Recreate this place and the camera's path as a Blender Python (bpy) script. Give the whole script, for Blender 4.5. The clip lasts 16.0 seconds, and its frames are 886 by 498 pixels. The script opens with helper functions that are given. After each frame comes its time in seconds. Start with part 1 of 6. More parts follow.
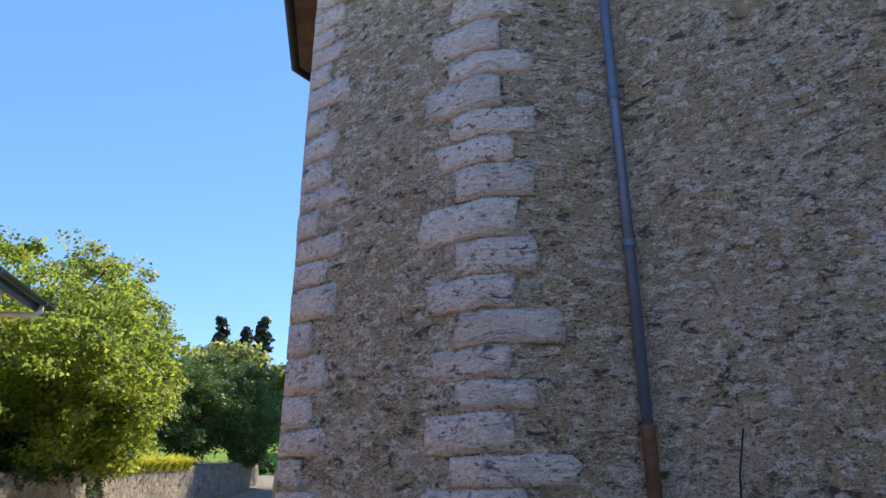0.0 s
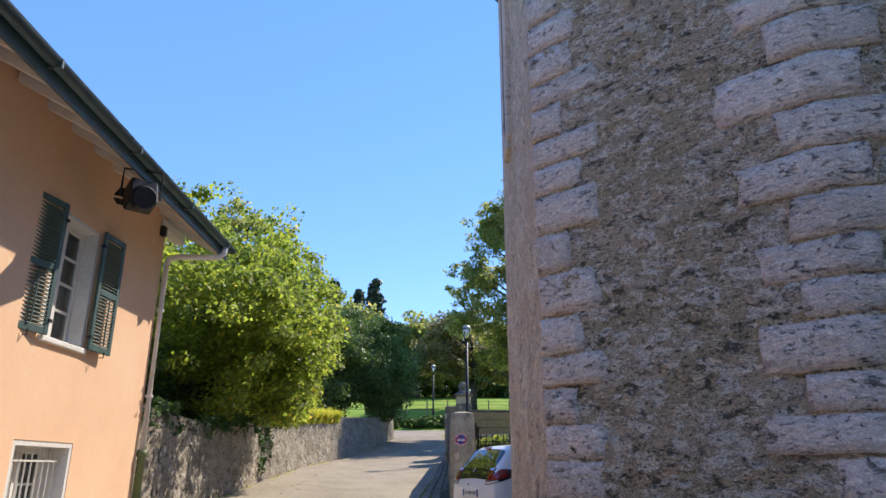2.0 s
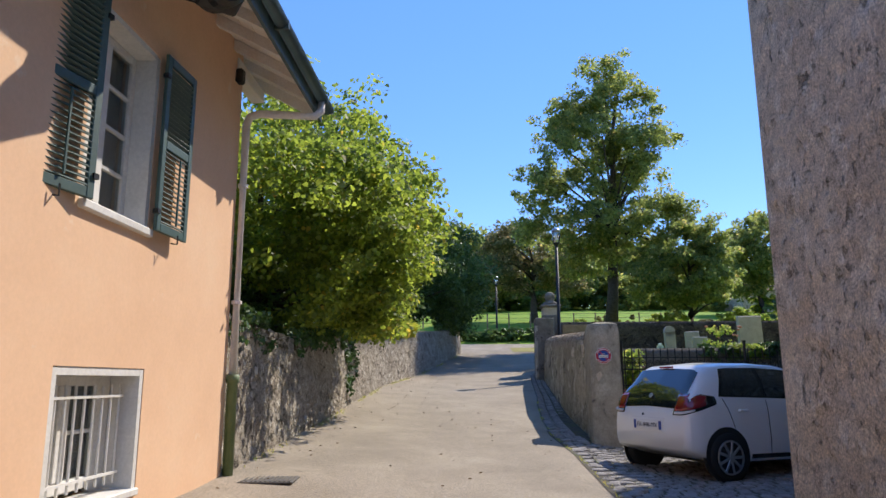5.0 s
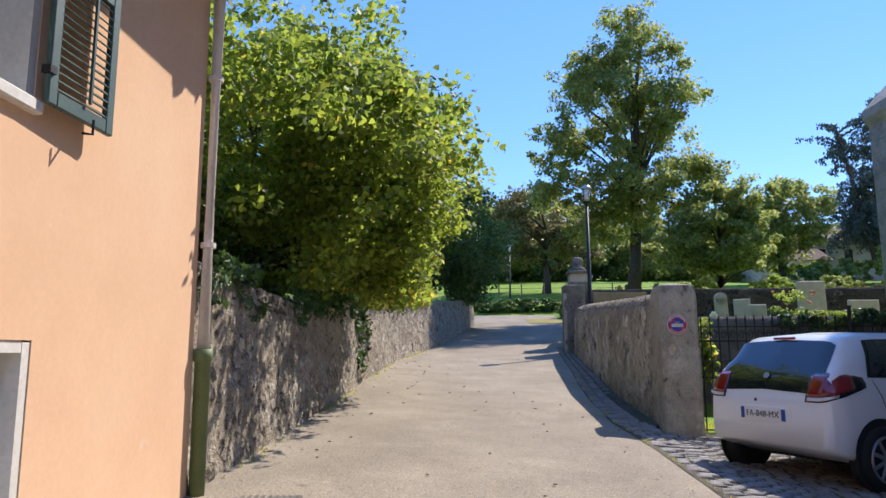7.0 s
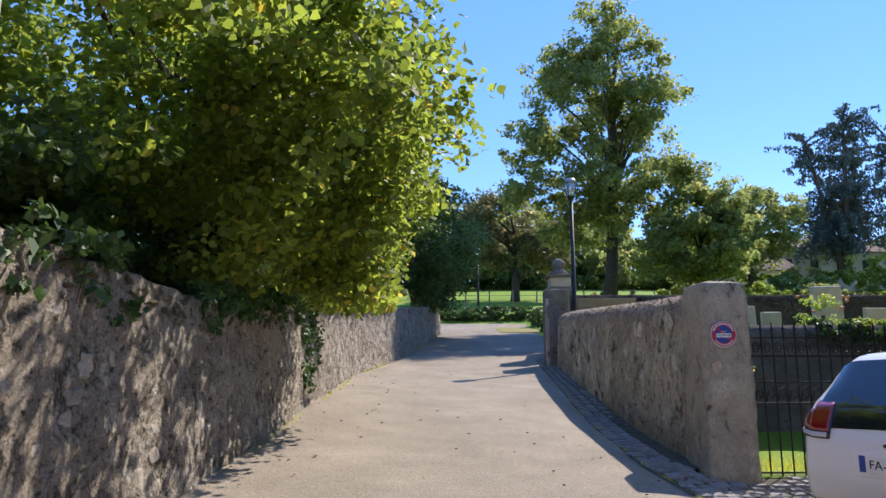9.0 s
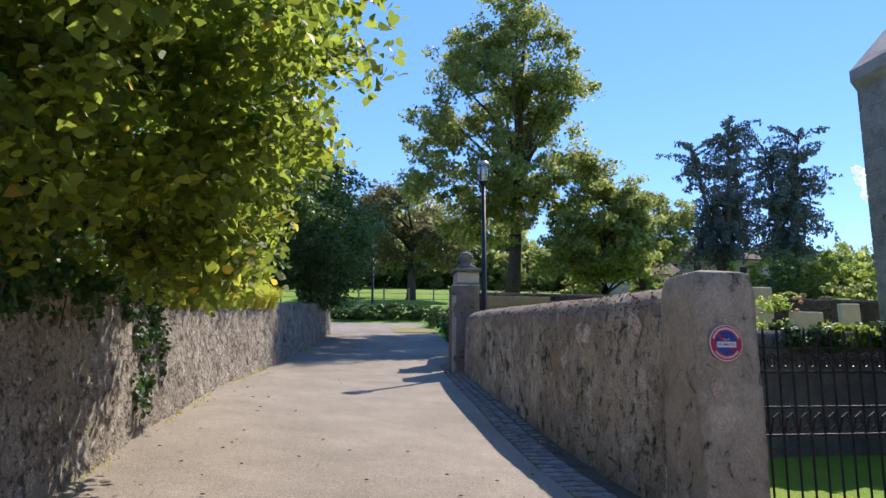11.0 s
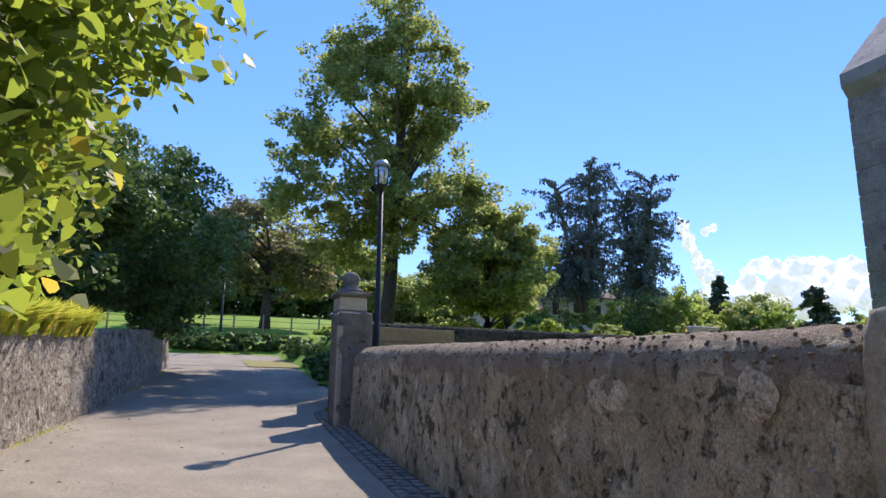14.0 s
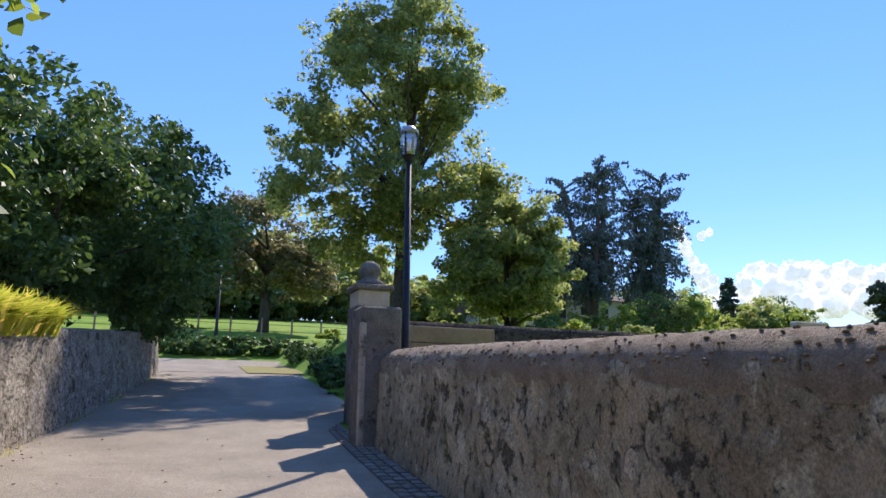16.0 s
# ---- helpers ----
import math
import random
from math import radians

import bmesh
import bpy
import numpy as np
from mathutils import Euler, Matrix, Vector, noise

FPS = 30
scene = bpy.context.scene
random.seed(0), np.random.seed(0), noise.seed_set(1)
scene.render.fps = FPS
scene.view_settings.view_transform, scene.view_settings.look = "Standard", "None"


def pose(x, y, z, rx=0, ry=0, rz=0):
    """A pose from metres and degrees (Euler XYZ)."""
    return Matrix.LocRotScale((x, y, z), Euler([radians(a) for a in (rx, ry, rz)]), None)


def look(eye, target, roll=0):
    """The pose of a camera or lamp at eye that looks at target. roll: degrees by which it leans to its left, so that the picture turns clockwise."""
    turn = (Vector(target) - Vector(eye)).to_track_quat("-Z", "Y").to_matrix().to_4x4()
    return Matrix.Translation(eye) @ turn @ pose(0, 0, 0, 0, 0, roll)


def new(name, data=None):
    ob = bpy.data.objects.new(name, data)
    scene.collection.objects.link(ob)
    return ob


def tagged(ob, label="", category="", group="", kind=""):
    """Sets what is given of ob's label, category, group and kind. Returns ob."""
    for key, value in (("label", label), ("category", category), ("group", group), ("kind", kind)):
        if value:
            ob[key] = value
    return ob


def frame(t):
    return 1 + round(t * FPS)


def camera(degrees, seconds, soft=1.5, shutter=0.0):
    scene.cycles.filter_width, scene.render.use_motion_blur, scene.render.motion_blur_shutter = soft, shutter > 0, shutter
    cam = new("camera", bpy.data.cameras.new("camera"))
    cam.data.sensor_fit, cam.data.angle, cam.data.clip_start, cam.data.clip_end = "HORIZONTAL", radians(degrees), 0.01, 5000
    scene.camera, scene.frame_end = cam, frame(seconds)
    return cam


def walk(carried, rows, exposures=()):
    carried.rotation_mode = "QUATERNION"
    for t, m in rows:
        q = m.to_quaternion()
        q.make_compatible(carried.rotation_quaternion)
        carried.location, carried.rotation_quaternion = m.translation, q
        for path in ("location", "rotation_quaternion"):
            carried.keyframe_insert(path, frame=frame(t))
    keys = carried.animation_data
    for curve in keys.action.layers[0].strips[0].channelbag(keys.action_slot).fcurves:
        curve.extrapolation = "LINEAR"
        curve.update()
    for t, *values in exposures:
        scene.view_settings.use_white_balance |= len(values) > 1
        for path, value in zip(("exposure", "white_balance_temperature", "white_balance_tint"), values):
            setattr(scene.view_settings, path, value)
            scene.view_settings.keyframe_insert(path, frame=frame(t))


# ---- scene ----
cam = camera(65.9, 16.0)
METRES, EYE, TILT, LEAN, TURN = 20.0, 1.3, 0.0, 0.0, -8.8
ROWS = [
    (0.0, 0.0, 0.0, 0.0, -0.05, 21.15, -0.13),
    (0.5, -0.0246, 0.0147, -0.0058, 5.27, 21.0, 0.04),
    (1.0, -0.0473, 0.0276, -0.0087, 7.18, 20.05, 0.06),
    (1.5, -0.0708, 0.0483, -0.0094, 7.88, 18.68, -0.0),
    (2.0, -0.0961, 0.0646, -0.0094, 8.23, 17.9, -0.02),
    (2.5, -0.1162, 0.0826, -0.0078, 8.41, 17.19, 0.02),
    (3.0, -0.1369, 0.1073, -0.0053, 8.56, 16.59, 0.04),
    (3.5, -0.16, 0.1302, -0.0028, 9.52, 16.34, 0.17),
    (4.0, -0.178, 0.1557, -0.0044, 10.92, 15.81, 0.32),
    (4.5, -0.1941, 0.1865, -0.0023, 11.26, 12.8, 0.2),
    (5.0, -0.212, 0.2141, 0.001, 11.25, 10.94, 0.17),
    (7.5, -0.2715, 0.3624, 0.0041, 11.52, 8.65, 0.26),
    (8.0, -0.2815, 0.3935, 0.0069, 11.49, 9.11, 0.32),
    (8.5, -0.2861, 0.4263, 0.0094, 10.59, 9.32, 0.17),
    (9.0, -0.2923, 0.4588, 0.0081, 8.26, 9.42, 0.08),
    (9.5, -0.2963, 0.4899, 0.0069, 5.46, 9.43, 0.05),
    (12.0, -0.3205, 0.646, 0.0243, -5.36, 9.51, -0.36),
    (12.5, -0.3243, 0.6731, 0.0272, -8.21, 9.89, -0.47),
    (13.0, -0.3295, 0.7013, 0.0301, -10.45, 11.13, -0.59),
    (13.5, -0.3375, 0.7308, 0.0329, -12.05, 11.76, -0.69),
    (14.0, -0.3413, 0.7609, 0.0323, -13.44, 12.02, -0.64),
    (14.5, -0.3436, 0.7905, 0.0341, -13.8, 12.23, -0.57),
    (15.0, -0.3476, 0.8207, 0.0346, -13.84, 12.41, -0.44),
    (15.5, -0.3506, 0.8517, 0.0336, -13.79, 12.45, -0.46),
    (16.0, -0.3513, 0.8849, 0.0369, -13.75, 12.47, -0.45),
]
walk(cam, [(t, pose(0, 0, EYE, TILT, LEAN, TURN) @ pose(METRES * x, METRES * y, METRES * z, 90 + pitch, roll, yaw)) for t, x, y, z, yaw, pitch, roll in ROWS], exposures=[(0.0, 1.28, 7100, 12), (3.0, 1.2, 6800, 13), (5.0, 1.05, 6650, 13), (7.5, 1.22, 6600, 15), (9.5, 1.19, 6550, 16), (16.0, 1.1, 6550, 18)])

# ---- world and sun ----
SUN_AZ, SUN_EL = radians(40.2), radians(46.7)
SUN_DIR = Vector((math.sin(SUN_AZ) * math.cos(SUN_EL), math.cos(SUN_AZ) * math.cos(SUN_EL), math.sin(SUN_EL)))
world = bpy.data.worlds.new("world")
scene.world = world
world.use_nodes = True
sky = world.node_tree.nodes.new("ShaderNodeTexSky")
sky.sky_type, sky.sun_disc = "NISHITA", False
sky.sun_elevation, sky.sun_rotation = SUN_EL, SUN_AZ
sky.air_density, sky.dust_density, sky.ozone_density = 1.0, 0.0, 2.5
deep = world.node_tree.nodes.new("ShaderNodeHueSaturation")
deep.inputs["Saturation"].default_value, deep.inputs["Hue"].default_value = 1.27, 0.514
world.node_tree.links.new(sky.outputs[0], deep.inputs["Color"])
even = world.node_tree.nodes.new("ShaderNodeMixRGB")
even.inputs["Fac"].default_value, even.inputs["Color2"].default_value = 0.5, (0.60, 1.45, 3.6, 1)
world.node_tree.links.new(deep.outputs[0], even.inputs["Color1"])
world.node_tree.links.new(even.outputs[0], world.node_tree.nodes["Background"].inputs[0])
world.node_tree.nodes["Background"].inputs[1].default_value = 0.145
sun = new("sun", bpy.data.lights.new("sun", "SUN"))
sun.data.energy, sun.data.angle, sun.data.color = 2.8, radians(0.53), (1.0, 0.95, 0.86)
sun.matrix_world = look((0, 0, 30), Vector((0, 0, 30)) - SUN_DIR)


# ---- materials ----
def surface(name, colors, rough=0.85, scale=3.0, fine=40.0, bump=0.3, metal=0.0, spots=None, per_piece=0.0, island=0.0, grit=0.5, depth=0.03, cells=None):
    """A material of two or three mixed colours, with coarse stains, fine grain and relief; spots adds patches (colour, scale, size)."""
    m = bpy.data.materials.new(name)
    m.use_nodes = True
    nt = m.node_tree
    n, link = nt.nodes, nt.links.new
    bsdf = n["Principled BSDF"]
    bsdf.inputs["Roughness"].default_value, bsdf.inputs["Metallic"].default_value = rough, metal
    if rough >= 0.85:
        bsdf.inputs["Specular IOR Level"].default_value = 0.15
    geo = n.new("ShaderNodeNewGeometry")
    coarse, grain = n.new("ShaderNodeTexNoise"), n.new("ShaderNodeTexNoise")
    coarse.inputs["Scale"].default_value, coarse.inputs["Detail"].default_value, coarse.inputs["Roughness"].default_value = scale, 8, 0.65
    grain.inputs["Scale"].default_value, grain.inputs["Detail"].default_value, grain.inputs["Roughness"].default_value = fine, 6, 0.68
    link(geo.outputs["Position"], coarse.inputs["Vector"])
    link(geo.outputs["Position"], grain.inputs["Vector"])
    ramp = n.new("ShaderNodeValToRGB")
    ramp.color_ramp.elements[0].position, ramp.color_ramp.elements[1].position = 0.32, 0.68
    ramp.color_ramp.elements[0].color, ramp.color_ramp.elements[1].color = (*colors[0], 1), (*colors[-1], 1)
    if len(colors) > 2:
        ramp.color_ramp.elements.new(0.5).color = (*colors[1], 1)
    link(coarse.outputs["Fac"], ramp.inputs["Fac"])
    color = ramp.outputs["Color"]
    if spots:
        for tint, size, amount in spots:
            patch = n.new("ShaderNodeTexNoise")
            patch.inputs["Scale"].default_value, patch.inputs["Detail"].default_value, patch.inputs["Roughness"].default_value = size, 6, 0.7
            link(geo.outputs["Position"], patch.inputs["Vector"])
            edge = n.new("ShaderNodeMapRange")
            edge.inputs["From Min"].default_value, edge.inputs["From Max"].default_value = 1 - amount, 1.08 - amount
            link(patch.outputs["Fac"], edge.inputs["Value"])
            mix = n.new("ShaderNodeMixRGB")
            mix.inputs["Color2"].default_value = (*tint, 1)
            link(edge.outputs["Result"], mix.inputs["Fac"])
            link(color, mix.inputs["Color1"])
            color = mix.outputs["Color"]
    relief = None
    if cells:
        size, tint, share = cells
        warp = n.new("ShaderNodeMixRGB")
        warp.blend_type, warp.inputs["Fac"].default_value = "ADD", 0.16
        link(geo.outputs["Position"], warp.inputs["Color1"])
        link(coarse.outputs["Color"], warp.inputs["Color2"])
        stretch = n.new("ShaderNodeMapping")
        stretch.inputs["Scale"].default_value = (1.0, 1.0, 1.55)
        link(warp.outputs["Color"], stretch.inputs["Vector"])
        edge, tone, mask = n.new("ShaderNodeTexVoronoi"), n.new("ShaderNodeTexVoronoi"), n.new("ShaderNodeTexNoise")
        edge.feature = "DISTANCE_TO_EDGE"
        for node in (edge, tone):
            node.inputs["Scale"].default_value = size
            link(stretch.outputs["Vector"], node.inputs["Vector"])
        mask.inputs["Scale"].default_value, mask.inputs["Detail"].default_value = size * 0.45, 5
        link(geo.outputs["Position"], mask.inputs["Vector"])
        near, shown, both_, rnd_ = (n.new("ShaderNodeMapRange"), n.new("ShaderNodeMapRange"), n.new("ShaderNodeMath"), n.new("ShaderNodeMixRGB"))
        near.inputs["From Min"].default_value, near.inputs["From Max"].default_value = 0.03, 0.14
        shown.inputs["From Min"].default_value, shown.inputs["From Max"].default_value = 0.62 - share, 0.70 - share
        link(edge.outputs["Distance"], near.inputs["Value"])
        link(mask.outputs["Fac"], shown.inputs["Value"])
        both_.operation = "MULTIPLY"
        link(near.outputs["Result"], both_.inputs[0])
        link(shown.outputs["Result"], both_.inputs[1])
        relief = both_.outputs[0]
        rnd_.inputs["Color1"].default_value, rnd_.inputs["Color2"].default_value = (*[c * 0.55 for c in tint], 1), (*[min(c * 1.3, 0.75) for c in tint], 1)
        sep = n.new("ShaderNodeSeparateColor")
        link(tone.outputs["Color"], sep.inputs[0])
        link(sep.outputs[0], rnd_.inputs["Fac"])
        over = n.new("ShaderNodeMixRGB")
        link(relief, over.inputs["Fac"])
        link(color, over.inputs["Color1"])
        link(rnd_.outputs["Color"], over.inputs["Color2"])
        color = over.outputs["Color"]
    hsv = n.new("ShaderNodeHueSaturation")
    val = n.new("ShaderNodeMath")
    val.operation = "MULTIPLY_ADD"
    val.inputs[1].default_value, val.inputs[2].default_value = grit, 1.0 - 0.5 * grit
    link(grain.outputs["Fac"], val.inputs[0])
    value = val.outputs[0]
    if per_piece or island:
        vary = n.new("ShaderNodeMath")
        vary.operation = "MULTIPLY_ADD"
        if per_piece:
            link(n.new("ShaderNodeObjectInfo").outputs["Random"], vary.inputs[0])
        else:
            link(geo.outputs["Random Per Island"], vary.inputs[0])
        vary.inputs[1].default_value, vary.inputs[2].default_value = 2 * (per_piece + island), -(per_piece + island)
        add = n.new("ShaderNodeMath")
        link(vary.outputs[0], add.inputs[0])
        link(value, add.inputs[1])
        value = add.outputs[0]
    link(value, hsv.inputs["Value"])
    link(color, hsv.inputs["Color"])
    link(hsv.outputs["Color"], bsdf.inputs["Base Color"])
    if bump:
        both = n.new("ShaderNodeMath")
        link(coarse.outputs["Fac"], both.inputs[0])
        link(grain.outputs["Fac"], both.inputs[1])
        bmp = n.new("ShaderNodeBump")
        bmp.inputs["Strength"].default_value, bmp.inputs["Distance"].default_value = bump, depth
        height = both.outputs[0]
        if relief:
            lift = n.new("ShaderNodeMath")
            lift.operation = "MULTIPLY_ADD"
            lift.inputs[1].default_value = 0.5
            link(relief, lift.inputs[0])
            link(height, lift.inputs[2])
            height = lift.outputs[0]
        link(height, bmp.inputs["Height"])
        link(bmp.outputs["Normal"], bsdf.inputs["Normal"])
    return m


def leafy(name, dark, light, autumn=None, share=0.0, glow=0.4, lift=1.9):
    """Foliage: colour varies from leaf to leaf, and light shines through."""
    m = bpy.data.materials.new(name)
    m.use_nodes = True
    nt = m.node_tree
    n, link = nt.nodes, nt.links.new
    bsdf = n["Principled BSDF"]
    bsdf.inputs["Roughness"].default_value = 0.55
    geo = n.new("ShaderNodeNewGeometry")
    ramp = n.new("ShaderNodeValToRGB")
    ramp.color_ramp.elements[0].color, ramp.color_ramp.elements[1].color = (*dark, 1), (*light, 1)
    if autumn:
        ramp.color_ramp.elements[1].position = 1 - share
        ramp.color_ramp.elements.new(1.0).color = (*autumn, 1)
    link(geo.outputs["Random Per Island"], ramp.inputs["Fac"])
    link(ramp.outputs["Color"], bsdf.inputs["Base Color"])
    bright = n.new("ShaderNodeHueSaturation")
    bright.inputs["Hue"].default_value, bright.inputs["Value"].default_value, bright.inputs["Saturation"].default_value = 0.489, lift, 1.0
    link(ramp.outputs["Color"], bright.inputs["Color"])
    trans = n.new("ShaderNodeBsdfTranslucent")
    link(bright.outputs["Color"], trans.inputs["Color"])
    mix = n.new("ShaderNodeMixShader")
    mix.inputs["Fac"].default_value = glow
    link(bsdf.outputs[0], mix.inputs[1])
    link(trans.outputs[0], mix.inputs[2])
    link(mix.outputs[0], n["Material Output"].inputs["Surface"])
    return m


def plain(name, color, rough=0.5, metal=0.0, coat=0.0):
    m = bpy.data.materials.new(name)
    m.use_nodes = True
    b = m.node_tree.nodes["Principled BSDF"]
    b.inputs["Base Color"].default_value, b.inputs["Roughness"].default_value, b.inputs["Metallic"].default_value = (*color, 1), rough, metal
    b.inputs["Coat Weight"].default_value = coat
    return m


def glassy(name, tint, mixed=0.25):
    """Thin tinted glass: mostly clear, with a mirror gloss."""
    m = bpy.data.materials.new(name)
    m.use_nodes = True
    n, link = m.node_tree.nodes, m.node_tree.links.new
    clear, gloss, mix = n.new("ShaderNodeBsdfTransparent"), n.new("ShaderNodeBsdfGlossy"), n.new("ShaderNodeMixShader")
    clear.inputs["Color"].default_value, gloss.inputs["Roughness"].default_value = (*tint, 1), 0.03
    mix.inputs["Fac"].default_value = mixed
    link(clear.outputs[0], mix.inputs[1])
    link(gloss.outputs[0], mix.inputs[2])
    link(mix.outputs[0], n["Material Output"].inputs["Surface"])
    return m


def masonry(name, base, patch, pale, dark, stretch=1.5, size=7.0, pale_from=0.55, pits=0.6, crack=4.5, crack_width=0.05, depth=0.05, per_piece=0.0, tint=None, grit=3.2):
    """Old rough masonry: two broad tones, pale lumps, pits and broken cracks with shade painted into their colour, and
    relief to match.
    """
    m = bpy.data.materials.new(name)
    m.use_nodes = True
    n, link = m.node_tree.nodes, m.node_tree.links.new
    bsdf = n["Principled BSDF"]
    bsdf.inputs["Roughness"].default_value, bsdf.inputs["Specular IOR Level"].default_value = 0.95, 0.12
    geo, lay = n.new("ShaderNodeNewGeometry"), n.new("ShaderNodeMapping")
    lay.inputs["Scale"].default_value = (1, 1, stretch)
    link(geo.outputs["Position"], lay.inputs["Vector"])

    def cloudy(scale, detail, rough, vector=None):
        t = n.new("ShaderNodeTexNoise")
        t.inputs["Scale"].default_value, t.inputs["Detail"].default_value, t.inputs["Roughness"].default_value = scale, detail, rough
        link(vector or lay.outputs["Vector"], t.inputs["Vector"])
        return t

    def band(value, lo, hi):
        r = n.new("ShaderNodeMapRange")
        r.inputs["From Min"].default_value, r.inputs["From Max"].default_value = lo, hi
        link(value, r.inputs["Value"])
        return r.outputs["Result"]

    def mixed(fac, a, b):
        x = n.new("ShaderNodeMixRGB")
        link(fac, x.inputs["Fac"])
        for c, k in ((a, "Color1"), (b, "Color2")):
            if isinstance(c, tuple):
                x.inputs[k].default_value = (*c, 1)
            else:
                link(c, x.inputs[k])
        return x.outputs["Color"]

    def maths(op, a, b):
        x = n.new("ShaderNodeMath")
        x.operation = op
        for c, i in ((a, 0), (b, 1)):
            if isinstance(c, (int, float)):
                x.inputs[i].default_value = c
            else:
                link(c, x.inputs[i])
        return x.outputs[0]

    broad, lumps, holes, grain = cloudy(1.1, 5, 0.6), cloudy(size, 9, 0.68), cloudy(size * 3.2, 10, 0.78), cloudy(48, 7, 0.8)
    clefts = cloudy(size * 0.75, 9, 0.72)
    holes.inputs["Distortion"].default_value, clefts.inputs["Distortion"].default_value = 0.3, 0.35
    color = mixed(band(broad.outputs["Fac"], 0.42, 0.6), base, patch)
    if tint:
        color = mixed(band(cloudy(1.9, 6, 0.7).outputs["Fac"], 0.58, 0.68), color, tint)
    color = mixed(band(lumps.outputs["Fac"], pale_from, pale_from + 0.09), color, pale)
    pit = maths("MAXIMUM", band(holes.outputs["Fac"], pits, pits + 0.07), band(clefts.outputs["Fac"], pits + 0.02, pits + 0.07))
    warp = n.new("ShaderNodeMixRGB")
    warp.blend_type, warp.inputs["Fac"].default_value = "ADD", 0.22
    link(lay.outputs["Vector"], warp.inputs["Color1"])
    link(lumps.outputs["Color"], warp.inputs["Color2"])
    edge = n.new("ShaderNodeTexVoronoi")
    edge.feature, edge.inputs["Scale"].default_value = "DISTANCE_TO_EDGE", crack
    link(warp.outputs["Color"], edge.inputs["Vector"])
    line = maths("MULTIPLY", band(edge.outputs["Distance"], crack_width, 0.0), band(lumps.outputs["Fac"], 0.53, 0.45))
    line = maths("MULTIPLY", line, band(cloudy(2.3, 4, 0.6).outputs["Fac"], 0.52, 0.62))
    # pits and cracks get their shade in the colour, beyond what the bump gives
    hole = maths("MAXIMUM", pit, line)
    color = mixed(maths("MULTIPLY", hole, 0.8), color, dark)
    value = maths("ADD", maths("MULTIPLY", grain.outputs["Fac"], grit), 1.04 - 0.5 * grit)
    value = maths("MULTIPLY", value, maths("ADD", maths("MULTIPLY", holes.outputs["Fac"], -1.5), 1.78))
    if per_piece:
        value = maths("ADD", value, maths("MULTIPLY", maths("SUBTRACT", n.new("ShaderNodeObjectInfo").outputs["Random"], 0.5), 2 * per_piece))
    hsv = n.new("ShaderNodeHueSaturation")
    link(value, hsv.inputs["Value"])
    link(color, hsv.inputs["Color"])
    link(hsv.outputs["Color"], bsdf.inputs["Base Color"])
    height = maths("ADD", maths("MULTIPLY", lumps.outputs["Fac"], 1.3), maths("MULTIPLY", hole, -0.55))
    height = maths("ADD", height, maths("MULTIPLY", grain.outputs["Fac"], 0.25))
    bump = n.new("ShaderNodeBump")
    bump.inputs["Strength"].default_value, bump.inputs["Distance"].default_value = 1.0, depth
    link(height, bump.inputs["Height"])
    link(bump.outputs["Normal"], bsdf.inputs["Normal"])
    return m


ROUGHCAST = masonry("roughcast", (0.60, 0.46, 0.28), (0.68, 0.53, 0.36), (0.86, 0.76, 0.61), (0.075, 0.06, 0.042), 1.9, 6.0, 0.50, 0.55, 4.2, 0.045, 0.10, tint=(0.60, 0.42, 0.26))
MORTAR_FACE = masonry("lime_render", (0.62, 0.50, 0.36), (0.69, 0.58, 0.43), (0.76, 0.67, 0.53), (0.27, 0.205, 0.14), 0.8, 3.0, 0.53, 0.585, 2.6, 0.03, 0.08)
QUOIN = masonry("grey_limestone", (0.62, 0.53, 0.44), (0.68, 0.59, 0.50), (0.76, 0.68, 0.59), (0.12, 0.10, 0.08), 2.2, 5.0, 0.53, 0.575, 2.0, 0.025, 0.05, per_piece=0.08, grit=2.6, tint=(0.48, 0.40, 0.31))
FIELDSTONE = surface("field_stone", [(0.325, 0.282, 0.224), (0.45, 0.396, 0.319), (0.575, 0.51, 0.42)], 0.9, 6.0, 50, 0.6, per_piece=0.18, grit=1.2, depth=0.04)
RUBBLE = masonry("rubble_render", (0.33, 0.273, 0.19), (0.50, 0.422, 0.30), (0.63, 0.567, 0.43), (0.045, 0.0391, 0.03), 0.85, 2.7, 0.56, 0.575, 3.0, 0.05, 0.08, tint=(0.16, 0.144, 0.09))
GARDEN_WALL = masonry("garden_wall_stone", (0.34, 0.288, 0.22), (0.43, 0.371, 0.29), (0.58, 0.525, 0.43), (0.055, 0.0474, 0.038), 1.2, 5.0, 0.555, 0.555, 4.4, 0.08, 0.09, tint=(0.16, 0.139, 0.095))
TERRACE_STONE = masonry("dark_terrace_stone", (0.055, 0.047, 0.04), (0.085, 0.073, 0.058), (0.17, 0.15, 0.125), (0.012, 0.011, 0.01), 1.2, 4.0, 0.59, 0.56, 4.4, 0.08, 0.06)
PIER_CEMENT = masonry("stained_cement", (0.35, 0.304, 0.225), (0.42, 0.371, 0.28), (0.49, 0.443, 0.34), (0.12, 0.103, 0.075), 0.7, 2.2, 0.57, 0.60, 2.0, 0.003, 0.03, tint=(0.25, 0.216, 0.155), grit=1.7)
COPING = surface("pebbly_coping", [(0.296, 0.231, 0.166), (0.431, 0.34, 0.248), (0.527, 0.426, 0.321)], 0.95, 4.0, 60, 1.0, spots=[((0.0986, 0.0808, 0.062), 5.0, 0.38)], grit=1.8, depth=0.06)
